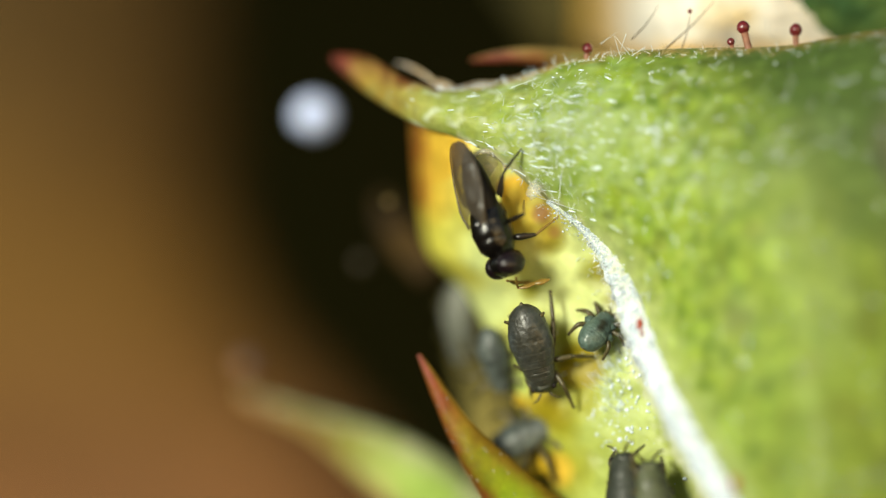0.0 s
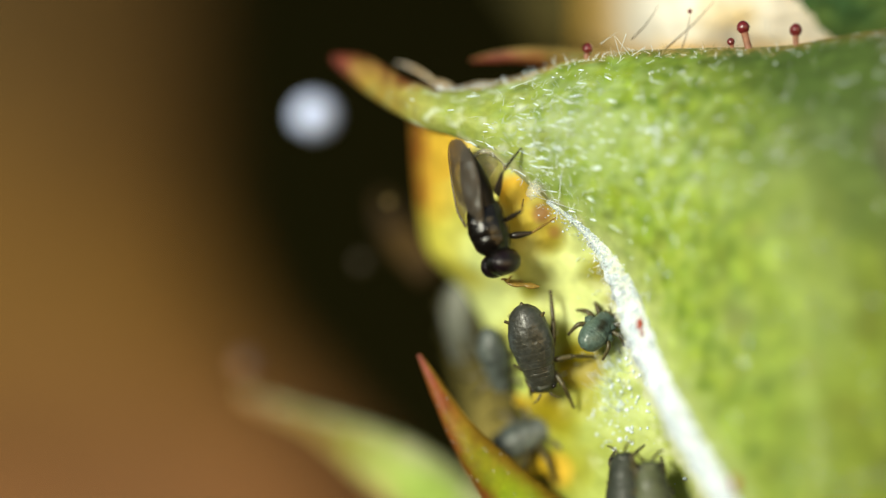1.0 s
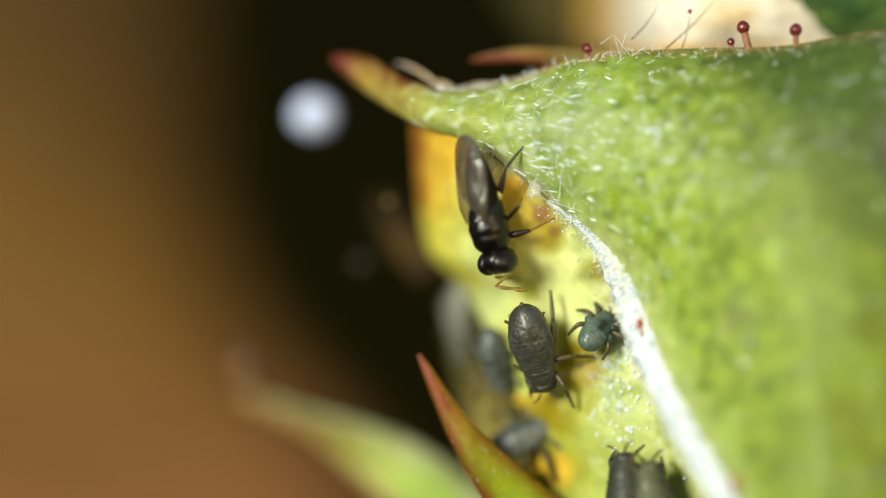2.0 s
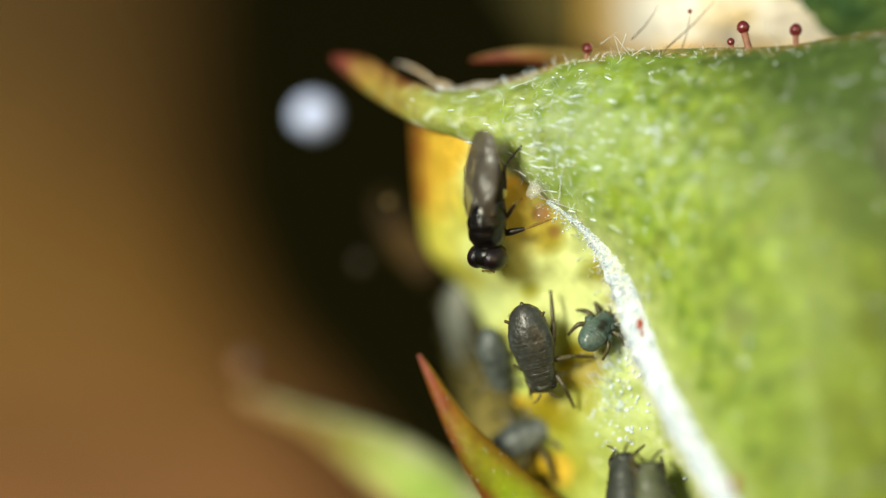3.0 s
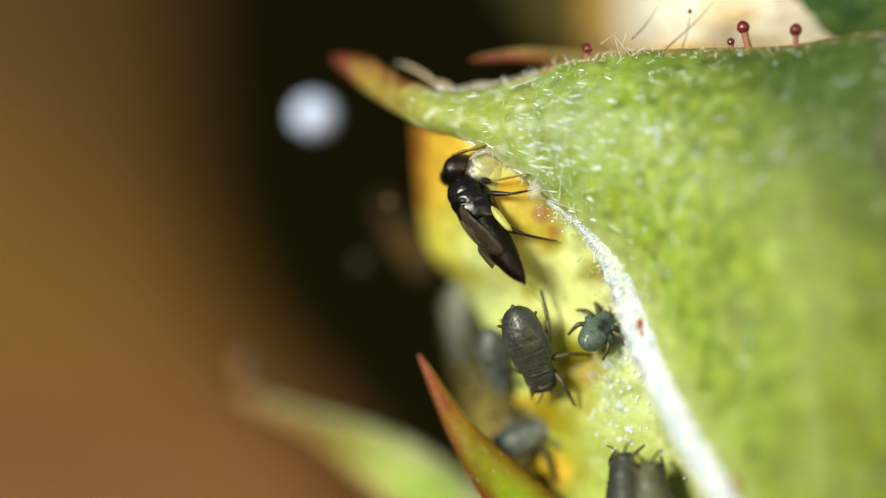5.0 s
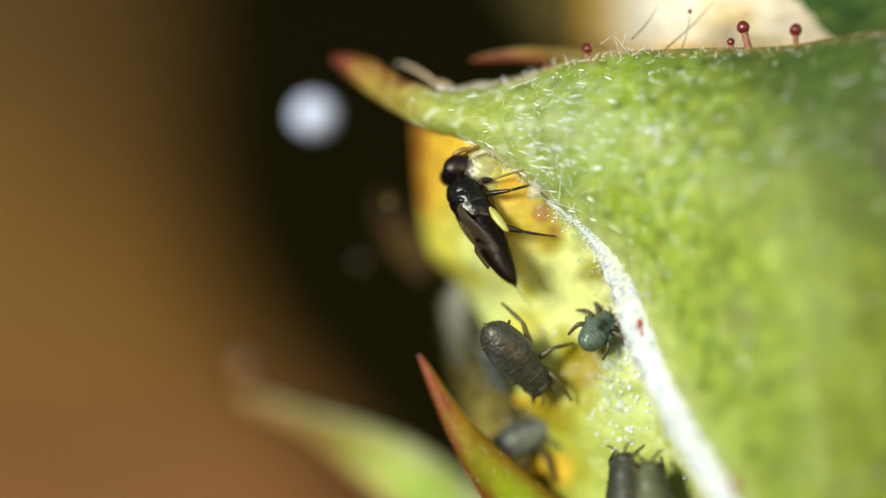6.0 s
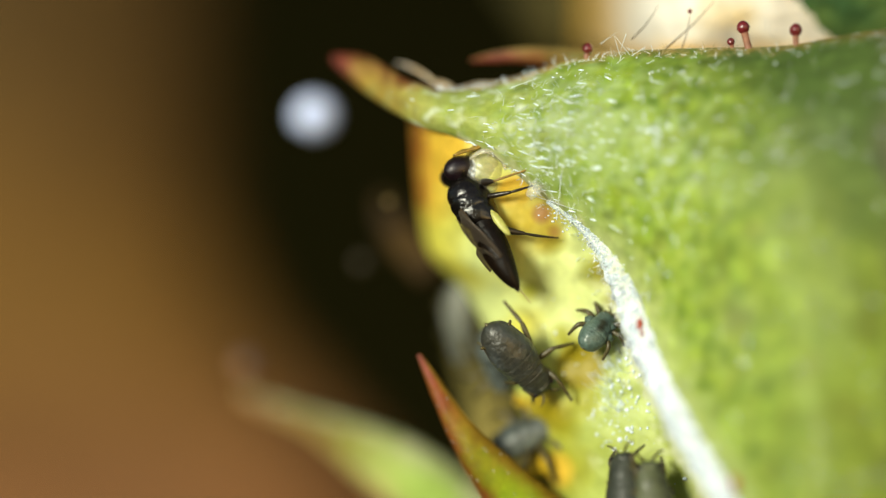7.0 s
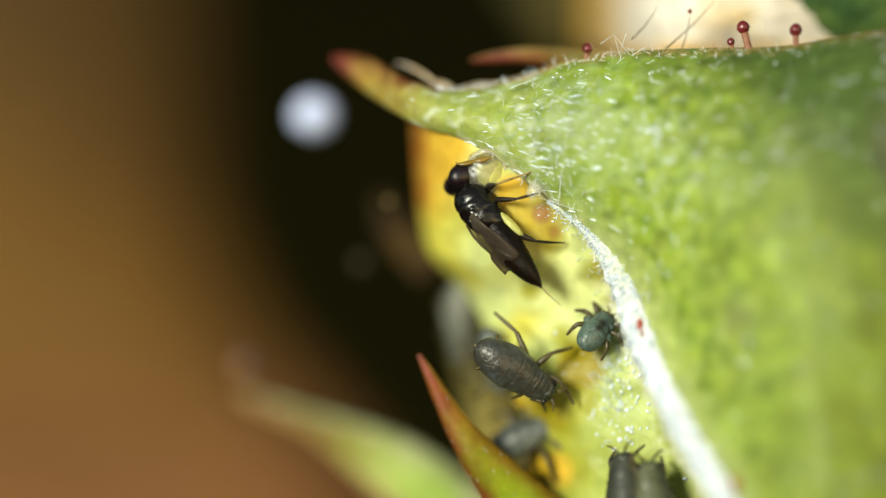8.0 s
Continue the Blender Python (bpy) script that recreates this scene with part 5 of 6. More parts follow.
    walk(front_leg_l_end, [
        (0.0, aim((0.15, 0, 0), (0.839, 0.48, -0.255))),
        (0.5, aim((0.15, 0, 0), (0.842, 0.469, -0.266))),
        (1.0, aim((0.15, 0, 0), (0.908, 0.356, -0.22))),
        (1.5, aim((0.15, 0, 0), (0.956, 0.224, -0.19))),
        (1.7, aim((0.15, 0, 0), (0.952, 0.214, -0.22))),
        (2.3, aim((0.15, 0, 0), (0.899, 0.128, -0.419))),
        (2.8, aim((0.15, 0, 0), (0.868, 0.048, -0.494))),
        (3.0, aim((0.15, 0, 0), (0.875, 0.054, -0.481))),
        (3.2, aim((0.15, 0, 0), (0.055, -0.034, -0.998))),
        (3.3, aim((0.15, 0, 0), (0.046, -0.19, -0.981))),
        (3.4, aim((0.15, 0, 0), (0.739, 0.182, -0.648))),
        (3.5, aim((0.15, 0, 0), (0.858, -0.03, -0.512))),
        (3.6, aim((0.15, 0, 0), (0.902, -0.161, -0.4))),
        (3.8, aim((0.15, 0, 0), (0.908, -0.05, -0.415))),
        (4.0, aim((0.15, 0, 0), (0.781, 0.166, -0.602))),
        (4.2, aim((0.15, 0, 0), (0.592, 0.228, -0.773))),
        (4.5, aim((0.15, 0, 0), (0.511, 0.214, -0.833))),
        (4.7, aim((0.15, 0, 0), (0.516, 0.204, -0.832))),
        (5.3, aim((0.15, 0, 0), (0.563, 0.25, -0.788))),
        (5.8, aim((0.15, 0, 0), (0.577, 0.245, -0.779))),
        (6.5, aim((0.15, 0, 0), (0.591, 0.273, -0.759))),
        (7.1, aim((0.15, 0, 0), (0.586, 0.274, -0.763))),
        (7.2, aim((0.15, 0, 0), (0.635, 0.019, -0.772))),
        (7.4, aim((0.15, 0, 0), (0.525, 0.354, -0.774))),
        (7.6, aim((0.15, 0, 0), (0.48, 0.102, -0.871))),
        (8.0, aim((0.15, 0, 0), (0.437, 0.049, -0.898))),
    ])
    walk(hind_leg_r, [
        (0.0, aim((-0.25, -0.07, -0.06), (-0.341, -0.16, -0.926))),
        (0.5, aim((-0.25, -0.07, -0.06), (-0.308, -0.157, -0.938))),
        (1.0, aim((-0.25, -0.07, -0.06), (-0.306, -0.141, -0.941))),
        (1.5, aim((-0.25, -0.07, -0.06), (-0.337, -0.175, -0.925))),
        (1.7, aim((-0.25, -0.07, -0.06), (-0.325, -0.145, -0.934))),
        (2.3, aim((-0.25, -0.07, -0.06), (-0.055, -0.272, -0.961))),
        (2.8, aim((-0.25, -0.07, -0.06), (-0.025, -0.192, -0.981))),
        (3.0, aim((-0.25, -0.07, -0.06), (-0.006, -0.217, -0.976))),
        (3.2, aim((-0.25, -0.07, -0.06), (0.138, -0.209, -0.968))),
        (3.3, aim((-0.25, -0.07, -0.06), (0.601, 0.212, -0.771))),
        (3.4, aim((-0.25, -0.07, -0.06), (0.643, -0.582, -0.498))),
        (3.5, aim((-0.25, -0.07, -0.06), (0.356, -0.262, -0.897))),
        (3.6, aim((-0.25, -0.07, -0.06), (0.489, -0.749, 0.447))),
        (3.8, aim((-0.25, -0.07, -0.06), (0.403, -0.913, -0.067))),
        (4.0, aim((-0.25, -0.07, -0.06), (-0.601, 0.239, -0.763))),
        (4.2, aim((-0.25, -0.07, -0.06), (-0.618, 0.265, -0.740))),
        (4.5, aim((-0.25, -0.07, -0.06), (-0.640, 0.233, -0.732))),
        (4.7, aim((-0.25, -0.07, -0.06), (-0.641, 0.227, -0.733))),
        (5.3, aim((-0.25, -0.07, -0.06), (-0.577, 0.122, -0.808))),
        (5.8, aim((-0.25, -0.07, -0.06), (-0.522, 0.096, -0.848))),
        (6.5, aim((-0.25, -0.07, -0.06), (-0.526, 0.017, -0.850))),
        (7.1, aim((-0.25, -0.07, -0.06), (-0.535, 0.007, -0.845))),
        (7.2, aim((-0.25, -0.07, -0.06), (-0.535, -0.075, -0.841))),
        (7.4, aim((-0.25, -0.07, -0.06), (-0.932, -0.206, -0.299))),
        (7.6, aim((-0.25, -0.07, -0.06), (-0.739, -0.100, -0.667))),
        (8.0, aim((-0.25, -0.07, -0.06), (-0.808, -0.086, -0.582))),
    ])
    walk(hind_leg_r_end, [
        (0.0, aim((0.21, 0, 0), (0.93, -0.348, 0.122))),
        (0.5, aim((0.21, 0, 0), (0.922, -0.355, 0.156))),
        (1.0, aim((0.21, 0, 0), (0.921, -0.343, 0.187))),
        (1.5, aim((0.21, 0, 0), (0.907, -0.393, 0.15))),
        (1.7, aim((0.21, 0, 0), (0.905, -0.376, 0.201))),
        (2.3, aim((0.21, 0, 0), (0.872, -0.468, -0.144))),
        (2.8, aim((0.21, 0, 0), (0.854, -0.306, 0.421))),
        (3.0, aim((0.21, 0, 0), (0.838, -0.494, -0.23))),
        (3.2, aim((0.21, 0, 0), (0.855, 0.287, -0.433))),
        (3.3, aim((0.21, 0, 0), (0.871, 0.201, -0.449))),
        (3.4, aim((0.21, 0, 0), (-0.203, -0.252, -0.946))),
        (3.5, aim((0.21, 0, 0), (0.417, -0.157, -0.895))),
        (3.6, aim((0.21, 0, 0), (-0.695, 0.157, -0.702))),
        (3.8, aim((0.21, 0, 0), (-0.102, 0.237, -0.966))),
        (4.0, aim((0.21, 0, 0), (0.957, -0.185, -0.223))),
        (4.2, aim((0.21, 0, 0), (0.957, -0.205, -0.204))),
        (4.5, aim((0.21, 0, 0), (0.957, -0.211, -0.198))),
        (4.7, aim((0.21, 0, 0), (0.957, -0.213, -0.196))),
        (5.3, aim((0.21, 0, 0), (0.957, -0.250, -0.147))),
        (5.8, aim((0.21, 0, 0), (0.957, -0.261, -0.124))),
        (6.5, aim((0.21, 0, 0), (0.957, -0.273, -0.097))),
        (7.1, aim((0.21, 0, 0), (0.957, -0.274, -0.094))),
        (7.2, aim((0.21, 0, 0), (0.957, -0.267, -0.112))),
        (7.4, aim((0.21, 0, 0), (0.633, -0.521, -0.573))),
        (7.6, aim((0.21, 0, 0), (0.843, -0.408, -0.351))),
        (8.0, aim((0.21, 0, 0), (0.738, -0.461, -0.494))),
    ])
    walk(middle_leg_r, [
        (0.0, aim((-0.02, -0.1, -0.1), (0.013, -0.198, -0.98))),
        (0.5, aim((-0.02, -0.1, -0.1), (0.033, -0.197, -0.98))),
        (1.0, aim((-0.02, -0.1, -0.1), (0.011, -0.174, -0.985))),
        (1.5, aim((-0.02, -0.1, -0.1), (-0.04, -0.215, -0.976))),
        (1.7, aim((-0.02, -0.1, -0.1), (-0.034, -0.179, -0.983))),
        (2.3, aim((-0.02, -0.1, -0.1), (0.228, -0.146, -0.963))),
        (2.8, aim((-0.02, -0.1, -0.1), (0.23, -0.006, -0.973))),
        (3.0, aim((-0.02, -0.1, -0.1), (0.238, 0.001, -0.971))),
        (3.2, aim((-0.02, -0.1, -0.1), (0.367, 0.025, -0.93))),
        (3.3, aim((-0.02, -0.1, -0.1), (0.333, 0.404, -0.852))),
        (3.4, aim((-0.02, -0.1, -0.1), (-0.166, -0.67, -0.724))),
        (3.5, aim((-0.02, -0.1, -0.1), (0.03, -0.655, -0.755))),
        (3.6, aim((-0.02, -0.1, -0.1), (-0.053, -0.748, -0.661))),
        (3.8, aim((-0.02, -0.1, -0.1), (-0.443, -0.777, -0.447))),
        (4.0, aim((-0.02, -0.1, -0.1), (-0.755, -0.354, -0.552))),
        (4.2, aim((-0.02, -0.1, -0.1), (-0.707, -0.421, -0.568))),
        (4.5, aim((-0.02, -0.1, -0.1), (-0.658, -0.513, -0.551))),
        (4.7, aim((-0.02, -0.1, -0.1), (-0.649, -0.522, -0.553))),
        (5.3, aim((-0.02, -0.1, -0.1), (-0.491, -0.556, -0.67))),
        (5.8, aim((-0.02, -0.1, -0.1), (-0.433, -0.546, -0.718))),
        (6.5, aim((-0.02, -0.1, -0.1), (-0.347, -0.571, -0.744))),
        (7.1, aim((-0.02, -0.1, -0.1), (-0.35, -0.571, -0.742))),
        (7.2, aim((-0.02, -0.1, -0.1), (-0.409, -0.796, -0.447))),
        (7.4, aim((-0.02, -0.1, -0.1), (-0.718, -0.674, -0.173))),
        (7.6, aim((-0.02, -0.1, -0.1), (-0.586, -0.72, -0.371))),
        (8.0, aim((-0.02, -0.1, -0.1), (-0.597, -0.712, -0.369))),
    ])
    walk(middle_leg_r_end, [
        (0.0, aim((0.17, 0, 0), (0.957, 0.236, -0.168))),
        (0.5, aim((0.17, 0, 0), (0.952, 0.277, -0.127))),
        (1.0, aim((0.17, 0, 0), (0.952, 0.212, 0.22))),
        (1.5, aim((0.17, 0, 0), (0.939, -0.331, -0.096))),
        (1.7, aim((0.17, 0, 0), (0.937, -0.278, 0.209))),
        (2.3, aim((0.17, 0, 0), (0.924, 0.374, -0.074))),
        (2.8, aim((0.17, 0, 0), (0.92, 0.38, 0.098))),
        (3.0, aim((0.17, 0, 0), (0.915, 0.395, 0.085))),
        (3.2, aim((0.17, 0, 0), (0.918, 0.396, 0.006))),
        (3.3, aim((0.17, 0, 0), (0.993, 0.06, -0.101))),
        (3.4, aim((0.17, 0, 0), (0.762, 0.352, -0.543))),
        (3.5, aim((0.17, 0, 0), (0.835, -0.139, -0.532))),
        (3.6, aim((0.17, 0, 0), (0.231, -0.739, -0.633))),
        (3.8, aim((0.17, 0, 0), (0.933, -0.015, -0.36))),
        (4.0, aim((0.17, 0, 0), (0.89, 0.018, -0.456))),
        (4.2, aim((0.17, 0, 0), (0.871, -0.05, -0.488))),
        (4.5, aim((0.17, 0, 0), (0.85, -0.085, -0.521))),
        (4.7, aim((0.17, 0, 0), (0.852, -0.086, -0.517))),
        (5.3, aim((0.17, 0, 0), (0.896, -0.068, -0.439))),
        (5.8, aim((0.17, 0, 0), (0.913, -0.036, -0.406))),
        (6.5, aim((0.17, 0, 0), (0.923, -0.045, -0.382))),
        (7.1, aim((0.17, 0, 0), (0.923, -0.04, -0.383))),
        (7.2, aim((0.17, 0, 0), (0.763, -0.194, -0.616))),
        (7.4, aim((0.17, 0, 0), (0.563, -0.214, -0.799))),
        (7.6, aim((0.17, 0, 0), (0.684, -0.143, -0.715))),
        (8.0, aim((0.17, 0, 0), (0.713, -0.11, -0.692))),
    ])
    walk(front_leg_r, [
        (0.0, aim((0.1, -0.08, -0.11), (-0.031, -0.146, -0.989))),
        (0.5, aim((0.1, -0.08, -0.11), (-0.022, -0.163, -0.986))),
        (1.0, aim((0.1, -0.08, -0.11), (-0.052, -0.157, -0.986))),
        (1.5, aim((0.1, -0.08, -0.11), (-0.112, -0.213, -0.97))),
        (1.7, aim((0.1, -0.08, -0.11), (-0.11, -0.183, -0.977))),
        (2.3, aim((0.1, -0.08, -0.11), (0.136, -0.125, -0.983))),
        (2.8, aim((0.1, -0.08, -0.11), (0.132, 0.022, -0.991))),
        (3.0, aim((0.1, -0.08, -0.11), (0.136, 0.032, -0.99))),
        (3.2, aim((0.1, -0.08, -0.11), (0.28, 0.061, -0.958))),
        (3.3, aim((0.1, -0.08, -0.11), (0, -0.078, -0.997))),
        (3.4, aim((0.1, -0.08, -0.11), (0.197, -0.978, 0.063))),
        (3.5, aim((0.1, -0.08, -0.11), (0.168, -0.985, 0.038))),
        (3.6, aim((0.1, -0.08, -0.11), (-0.575, -0.705, -0.414))),
        (3.8, aim((0.1, -0.08, -0.11), (-0.473, -0.876, -0.09))),
        (4.0, aim((0.1, -0.08, -0.11), (-0.813, -0.571, -0.11))),
        (4.2, aim((0.1, -0.08, -0.11), (-0.735, -0.67, -0.103))),
        (4.5, aim((0.1, -0.08, -0.11), (-0.658, -0.749, -0.069))),
        (4.7, aim((0.1, -0.08, -0.11), (-0.65, -0.757, -0.073))),
        (5.3, aim((0.1, -0.08, -0.11), (-0.553, -0.811, -0.189))),
        (5.8, aim((0.1, -0.08, -0.11), (-0.531, -0.814, -0.236))),
        (6.5, aim((0.1, -0.08, -0.11), (-0.441, -0.847, -0.296))),
        (7.1, aim((0.1, -0.08, -0.11), (-0.441, -0.845, -0.302))),
        (7.2, aim((0.1, -0.08, -0.11), (-0.248, -0.957, -0.151))),
        (7.4, aim((0.1, -0.08, -0.11), (-0.457, -0.889, -0.019))),
        (7.6, aim((0.1, -0.08, -0.11), (-0.378, -0.925, -0.029))),
        (8.0, aim((0.1, -0.08, -0.11), (-0.399, -0.916, 0.04))),
    ])
    walk(front_leg_r_end, [
        (0.0, aim((0.13, 0, 0), (0.969, -0.159, 0.189))),
        (0.5, aim((0.13, 0, 0), (0.964, -0.155, 0.216))),
        (1.0, aim((0.13, 0, 0), (0.962, -0.214, 0.17))),
        (1.5, aim((0.13, 0, 0), (0.949, -0.312, -0.037))),
        (1.7, aim((0.13, 0, 0), (0.948, -0.311, 0.064))),
        (2.3, aim((0.13, 0, 0), (0.936, 0.352, -0.004))),
        (2.8, aim((0.13, 0, 0), (0.931, 0.341, 0.131))),
        (3.0, aim((0.13, 0, 0), (0.927, 0.361, 0.105))),
        (3.2, aim((0.13, 0, 0), (0.921, 0.388, -0.041))),
        (3.3, aim((0.13, 0, 0), (0.945, 0.176, 0.276))),
        (3.4, aim((0.13, 0, 0), (0.766, -0.051, -0.641))),
        (3.5, aim((0.13, 0, 0), (0.362, 0.014, -0.932))),
        (3.6, aim((0.13, 0, 0), (0.708, -0.001, -0.706))),
        (3.8, aim((0.13, 0, 0), (0.775, 0.002, -0.632))),
        (4.0, aim((0.13, 0, 0), (0.678, 0.026, -0.734))),
        (4.2, aim((0.13, 0, 0), (0.639, -0.057, -0.767))),
        (4.5, aim((0.13, 0, 0), (0.608, -0.091, -0.789))),
        (4.7, aim((0.13, 0, 0), (0.612, -0.091, -0.786))),
        (5.3, aim((0.13, 0, 0), (0.634, -0.055, -0.771))),
        (5.8, aim((0.13, 0, 0), (0.644, -0.014, -0.765))),
        (6.5, aim((0.13, 0, 0), (0.66, -0.023, -0.751))),
        (7.1, aim((0.13, 0, 0), (0.664, -0.021, -0.748))),
        (7.2, aim((0.13, 0, 0), (0.709, -0.111, -0.697))),
        (7.4, aim((0.13, 0, 0), (0.578, -0.19, -0.793))),
        (7.6, aim((0.13, 0, 0), (0.586, -0.104, -0.804))),
        (8.0, aim((0.13, 0, 0), (0.562, -0.107, -0.82))),
    ])
    walk(antenna_l, [
        (0.0, aim((0.37, 0.05, -0.02), (0.614, -0.636, -0.468))),
        (0.5, aim((0.37, 0.05, -0.02), (0.623, -0.559, -0.547))),
        (1.0, aim((0.37, 0.05, -0.02), (0.266, -0.899, -0.348))),
        (1.5, aim((0.37, 0.05, -0.02), (0.31, -0.871, -0.381))),
        (1.7, aim((0.37, 0.05, -0.02), (0.234, -0.898, -0.374))),
        (2.3, aim((0.37, 0.05, -0.02), (0.422, -0.237, 0.875))),
        (2.8, aim((0.37, 0.05, -0.02), (-0.501, 0.2, 0.842))),
        (3.0, aim((0.37, 0.05, -0.02), (-0.643, -0.689, 0.335))),
        (3.2, aim((0.329, 0.05, -0.122), (-0.496, -0.586, 0.64))),
        (3.3, aim((0.273, 0.05, -0.223), (0.215, -0.857, -0.467))),
        (3.4, aim((0.217, 0.05, -0.296), (-0.9, 0.1, -0.4))),
        (3.5, aim((0.217, 0.05, -0.296), (-0.9, 0.1, -0.4))),
        (3.6, aim((0.37, 0.05, -0.02), (0.103, 0.004, -0.995))),
        (3.8, aim((0.37, 0.05, -0.02), (0.104, 0.118, -0.988))),
        (4.0, aim((0.37, 0.05, -0.02), (0.061, -0.735, -0.675))),
        (4.2, aim((0.37, 0.05, -0.02), (0.586, -0.59, -0.555))),
        (4.5, aim((0.37, 0.05, -0.02), (0.721, -0.403, -0.564))),
        (4.7, aim((0.37, 0.05, -0.02), (0.701, -0.386, -0.6))),
        (5.3, aim((0.37, 0.05, -0.02), (0.765, 0.046, -0.642))),
        (5.8, aim((0.37, 0.05, -0.02), (0.763, 0.227, -0.605))),
        (6.5, aim((0.37, 0.05, -0.02), (0.352, 0.695, -0.627))),
        (7.1, aim((0.37, 0.05, -0.02), (0.19, 0.726, -0.661))),
        (7.2, aim((0.37, 0.05, -0.02), (0.603, -0.218, -0.768))),
        (7.4, aim((0.37, 0.05, -0.02), (0.084, 0.481, -0.873))),
        (7.6, aim((0.37, 0.05, -0.02), (0.478, 0.205, -0.854))),
        (8.0, aim((0.37, 0.05, -0.02), (0.534, 0.019, -0.845))),
    ])
    walk(antenna_l_end, [
        (0.0, aim((0.12, 0, 0), (-0.029, 0.646, -0.762))),
        (0.5, aim((0.12, 0, 0), (0.428, 0.734, -0.528))),
        (1.0, aim((0.12, 0, 0), (-0.17, 0.616, -0.769))),
        (1.5, aim((0.12, 0, 0), (-0.133, 0.607, -0.784))),
        (1.7, aim((0.12, 0, 0), (-0.181, 0.516, -0.837))),
        (2.3, aim((0.12, 0, 0), (-0.918, 0.336, -0.209))),
        (2.8, aim((0.12, 0, 0), (-0.927, -0.275, -0.257))),
        (3.0, aim((0.12, 0, 0), (-0.726, -0.162, -0.669))),
        (3.2, aim((0.12, 0, 0), (-0.791, -0.069, -0.608))),
        (3.3, aim((0.12, 0, 0), (0.883, 0.149, -0.445))),
        (3.4, aim((0.12, 0, 0), (0.998, -0.057, -0.027))),
        (3.5, aim((0.12, 0, 0), (0.975, -0.12, -0.187))),
        (3.6, aim((0.12, 0, 0), (0.893, 0.127, -0.431))),
        (3.8, aim((0.12, 0, 0), (0.873, 0.125, -0.472))),
        (4.0, aim((0.12, 0, 0), (0.525, -0.151, -0.838))),
        (4.2, aim((0.12, 0, 0), (0.217, -0.021, -0.976))),
        (4.5, aim((0.12, 0, 0), (0.198, 0.041, -0.979))),
        (4.7, aim((0.12, 0, 0), (0.235, 0.047, -0.971))),
        (5.3, aim((0.12, 0, 0), (0.18, 0.221, -0.959))),
        (5.8, aim((0.12, 0, 0), (0.083, 0.251, -0.964))),
        (6.5, aim((0.12, 0, 0), (0.295, 0.311, -0.903))),
        (7.1, aim((0.12, 0, 0), (0.412, 0.33, -0.849))),
        (7.2, aim((0.12, 0, 0), (0.59, 0.077, -0.804))),
        (7.4, aim((0.12, 0, 0), (0.736, 0.485, -0.471))),
        (7.6, aim((0.12, 0, 0), (0.505, 0.365, -0.783))),
        (8.0, aim((0.12, 0, 0), (0.45, 0.279, -0.848))),
    ])
    walk(antenna_r, [
        (0.0, aim((0.37, -0.05, -0.02), (0.088, -0.569, -0.818))),
        (0.5, aim((0.37, -0.05, -0.02), (0.075, -0.626, -0.776))),
        (1.0, aim((0.37, -0.05, -0.02), (0.016, -0.637, -0.771))),
        (1.5, aim((0.37, -0.05, -0.02), (-0.087, -0.703, -0.706))),
        (1.7, aim((0.37, -0.05, -0.02), (-0.088, -0.679, -0.728))),
        (2.3, aim((0.37, -0.05, -0.02), (0.247, -0.501, -0.829))),
        (2.8, aim((0.37, -0.05, -0.02), (0.267, -0.255, -0.929))),
        (3.0, aim((0.37, -0.05, -0.02), (0.25, -0.29, -0.924))),
        (3.2, aim((0.329, -0.05, -0.122), (0.382, -0.381, -0.842))),
        (3.3, aim((0.273, -0.05, -0.223), (0.461, -0.581, -0.67))),
        (3.4, aim((0.217, -0.05, -0.296), (-0.9, -0.1, -0.4))),
        (3.5, aim((0.217, -0.05, -0.296), (-0.9, -0.1, -0.4))),
        (3.6, aim((0.37, -0.05, -0.02), (-0.454, -0.867, 0.204))),
        (3.8, aim((0.37, -0.05, -0.02), (-0.44, -0.862, 0.251))),
        (4.0, aim((0.37, -0.05, -0.02), (-0.607, -0.706, 0.365))),
        (4.2, aim((0.37, -0.05, -0.02), (-0.495, -0.802, 0.334))),
        (4.5, aim((0.37, -0.05, -0.02), (-0.465, -0.819, 0.335))),
        (4.7, aim((0.37, -0.05, -0.02), (-0.45, -0.831, 0.327))),
        (5.3, aim((0.37, -0.05, -0.02), (-0.412, -0.847, 0.336))),
        (5.8, aim((0.37, -0.05, -0.02), (-0.425, -0.828, 0.365))),
        (6.5, aim((0.37, -0.05, -0.02), (-0.34, -0.877, 0.34))),
        (7.1, aim((0.37, -0.05, -0.02), (-0.317, -0.892, 0.321))),
        (7.2, aim((0.37, -0.05, -0.02), (-0.318, -0.885, 0.34))),
        (7.4, aim((0.37, -0.05, -0.02), (-0.616, -0.703, 0.355))),
        (7.6, aim((0.37, -0.05, -0.02), (-0.458, -0.766, 0.451))),
        (8.0, aim((0.37, -0.05, -0.02), (-0.403, -0.826, 0.395))),
    ])
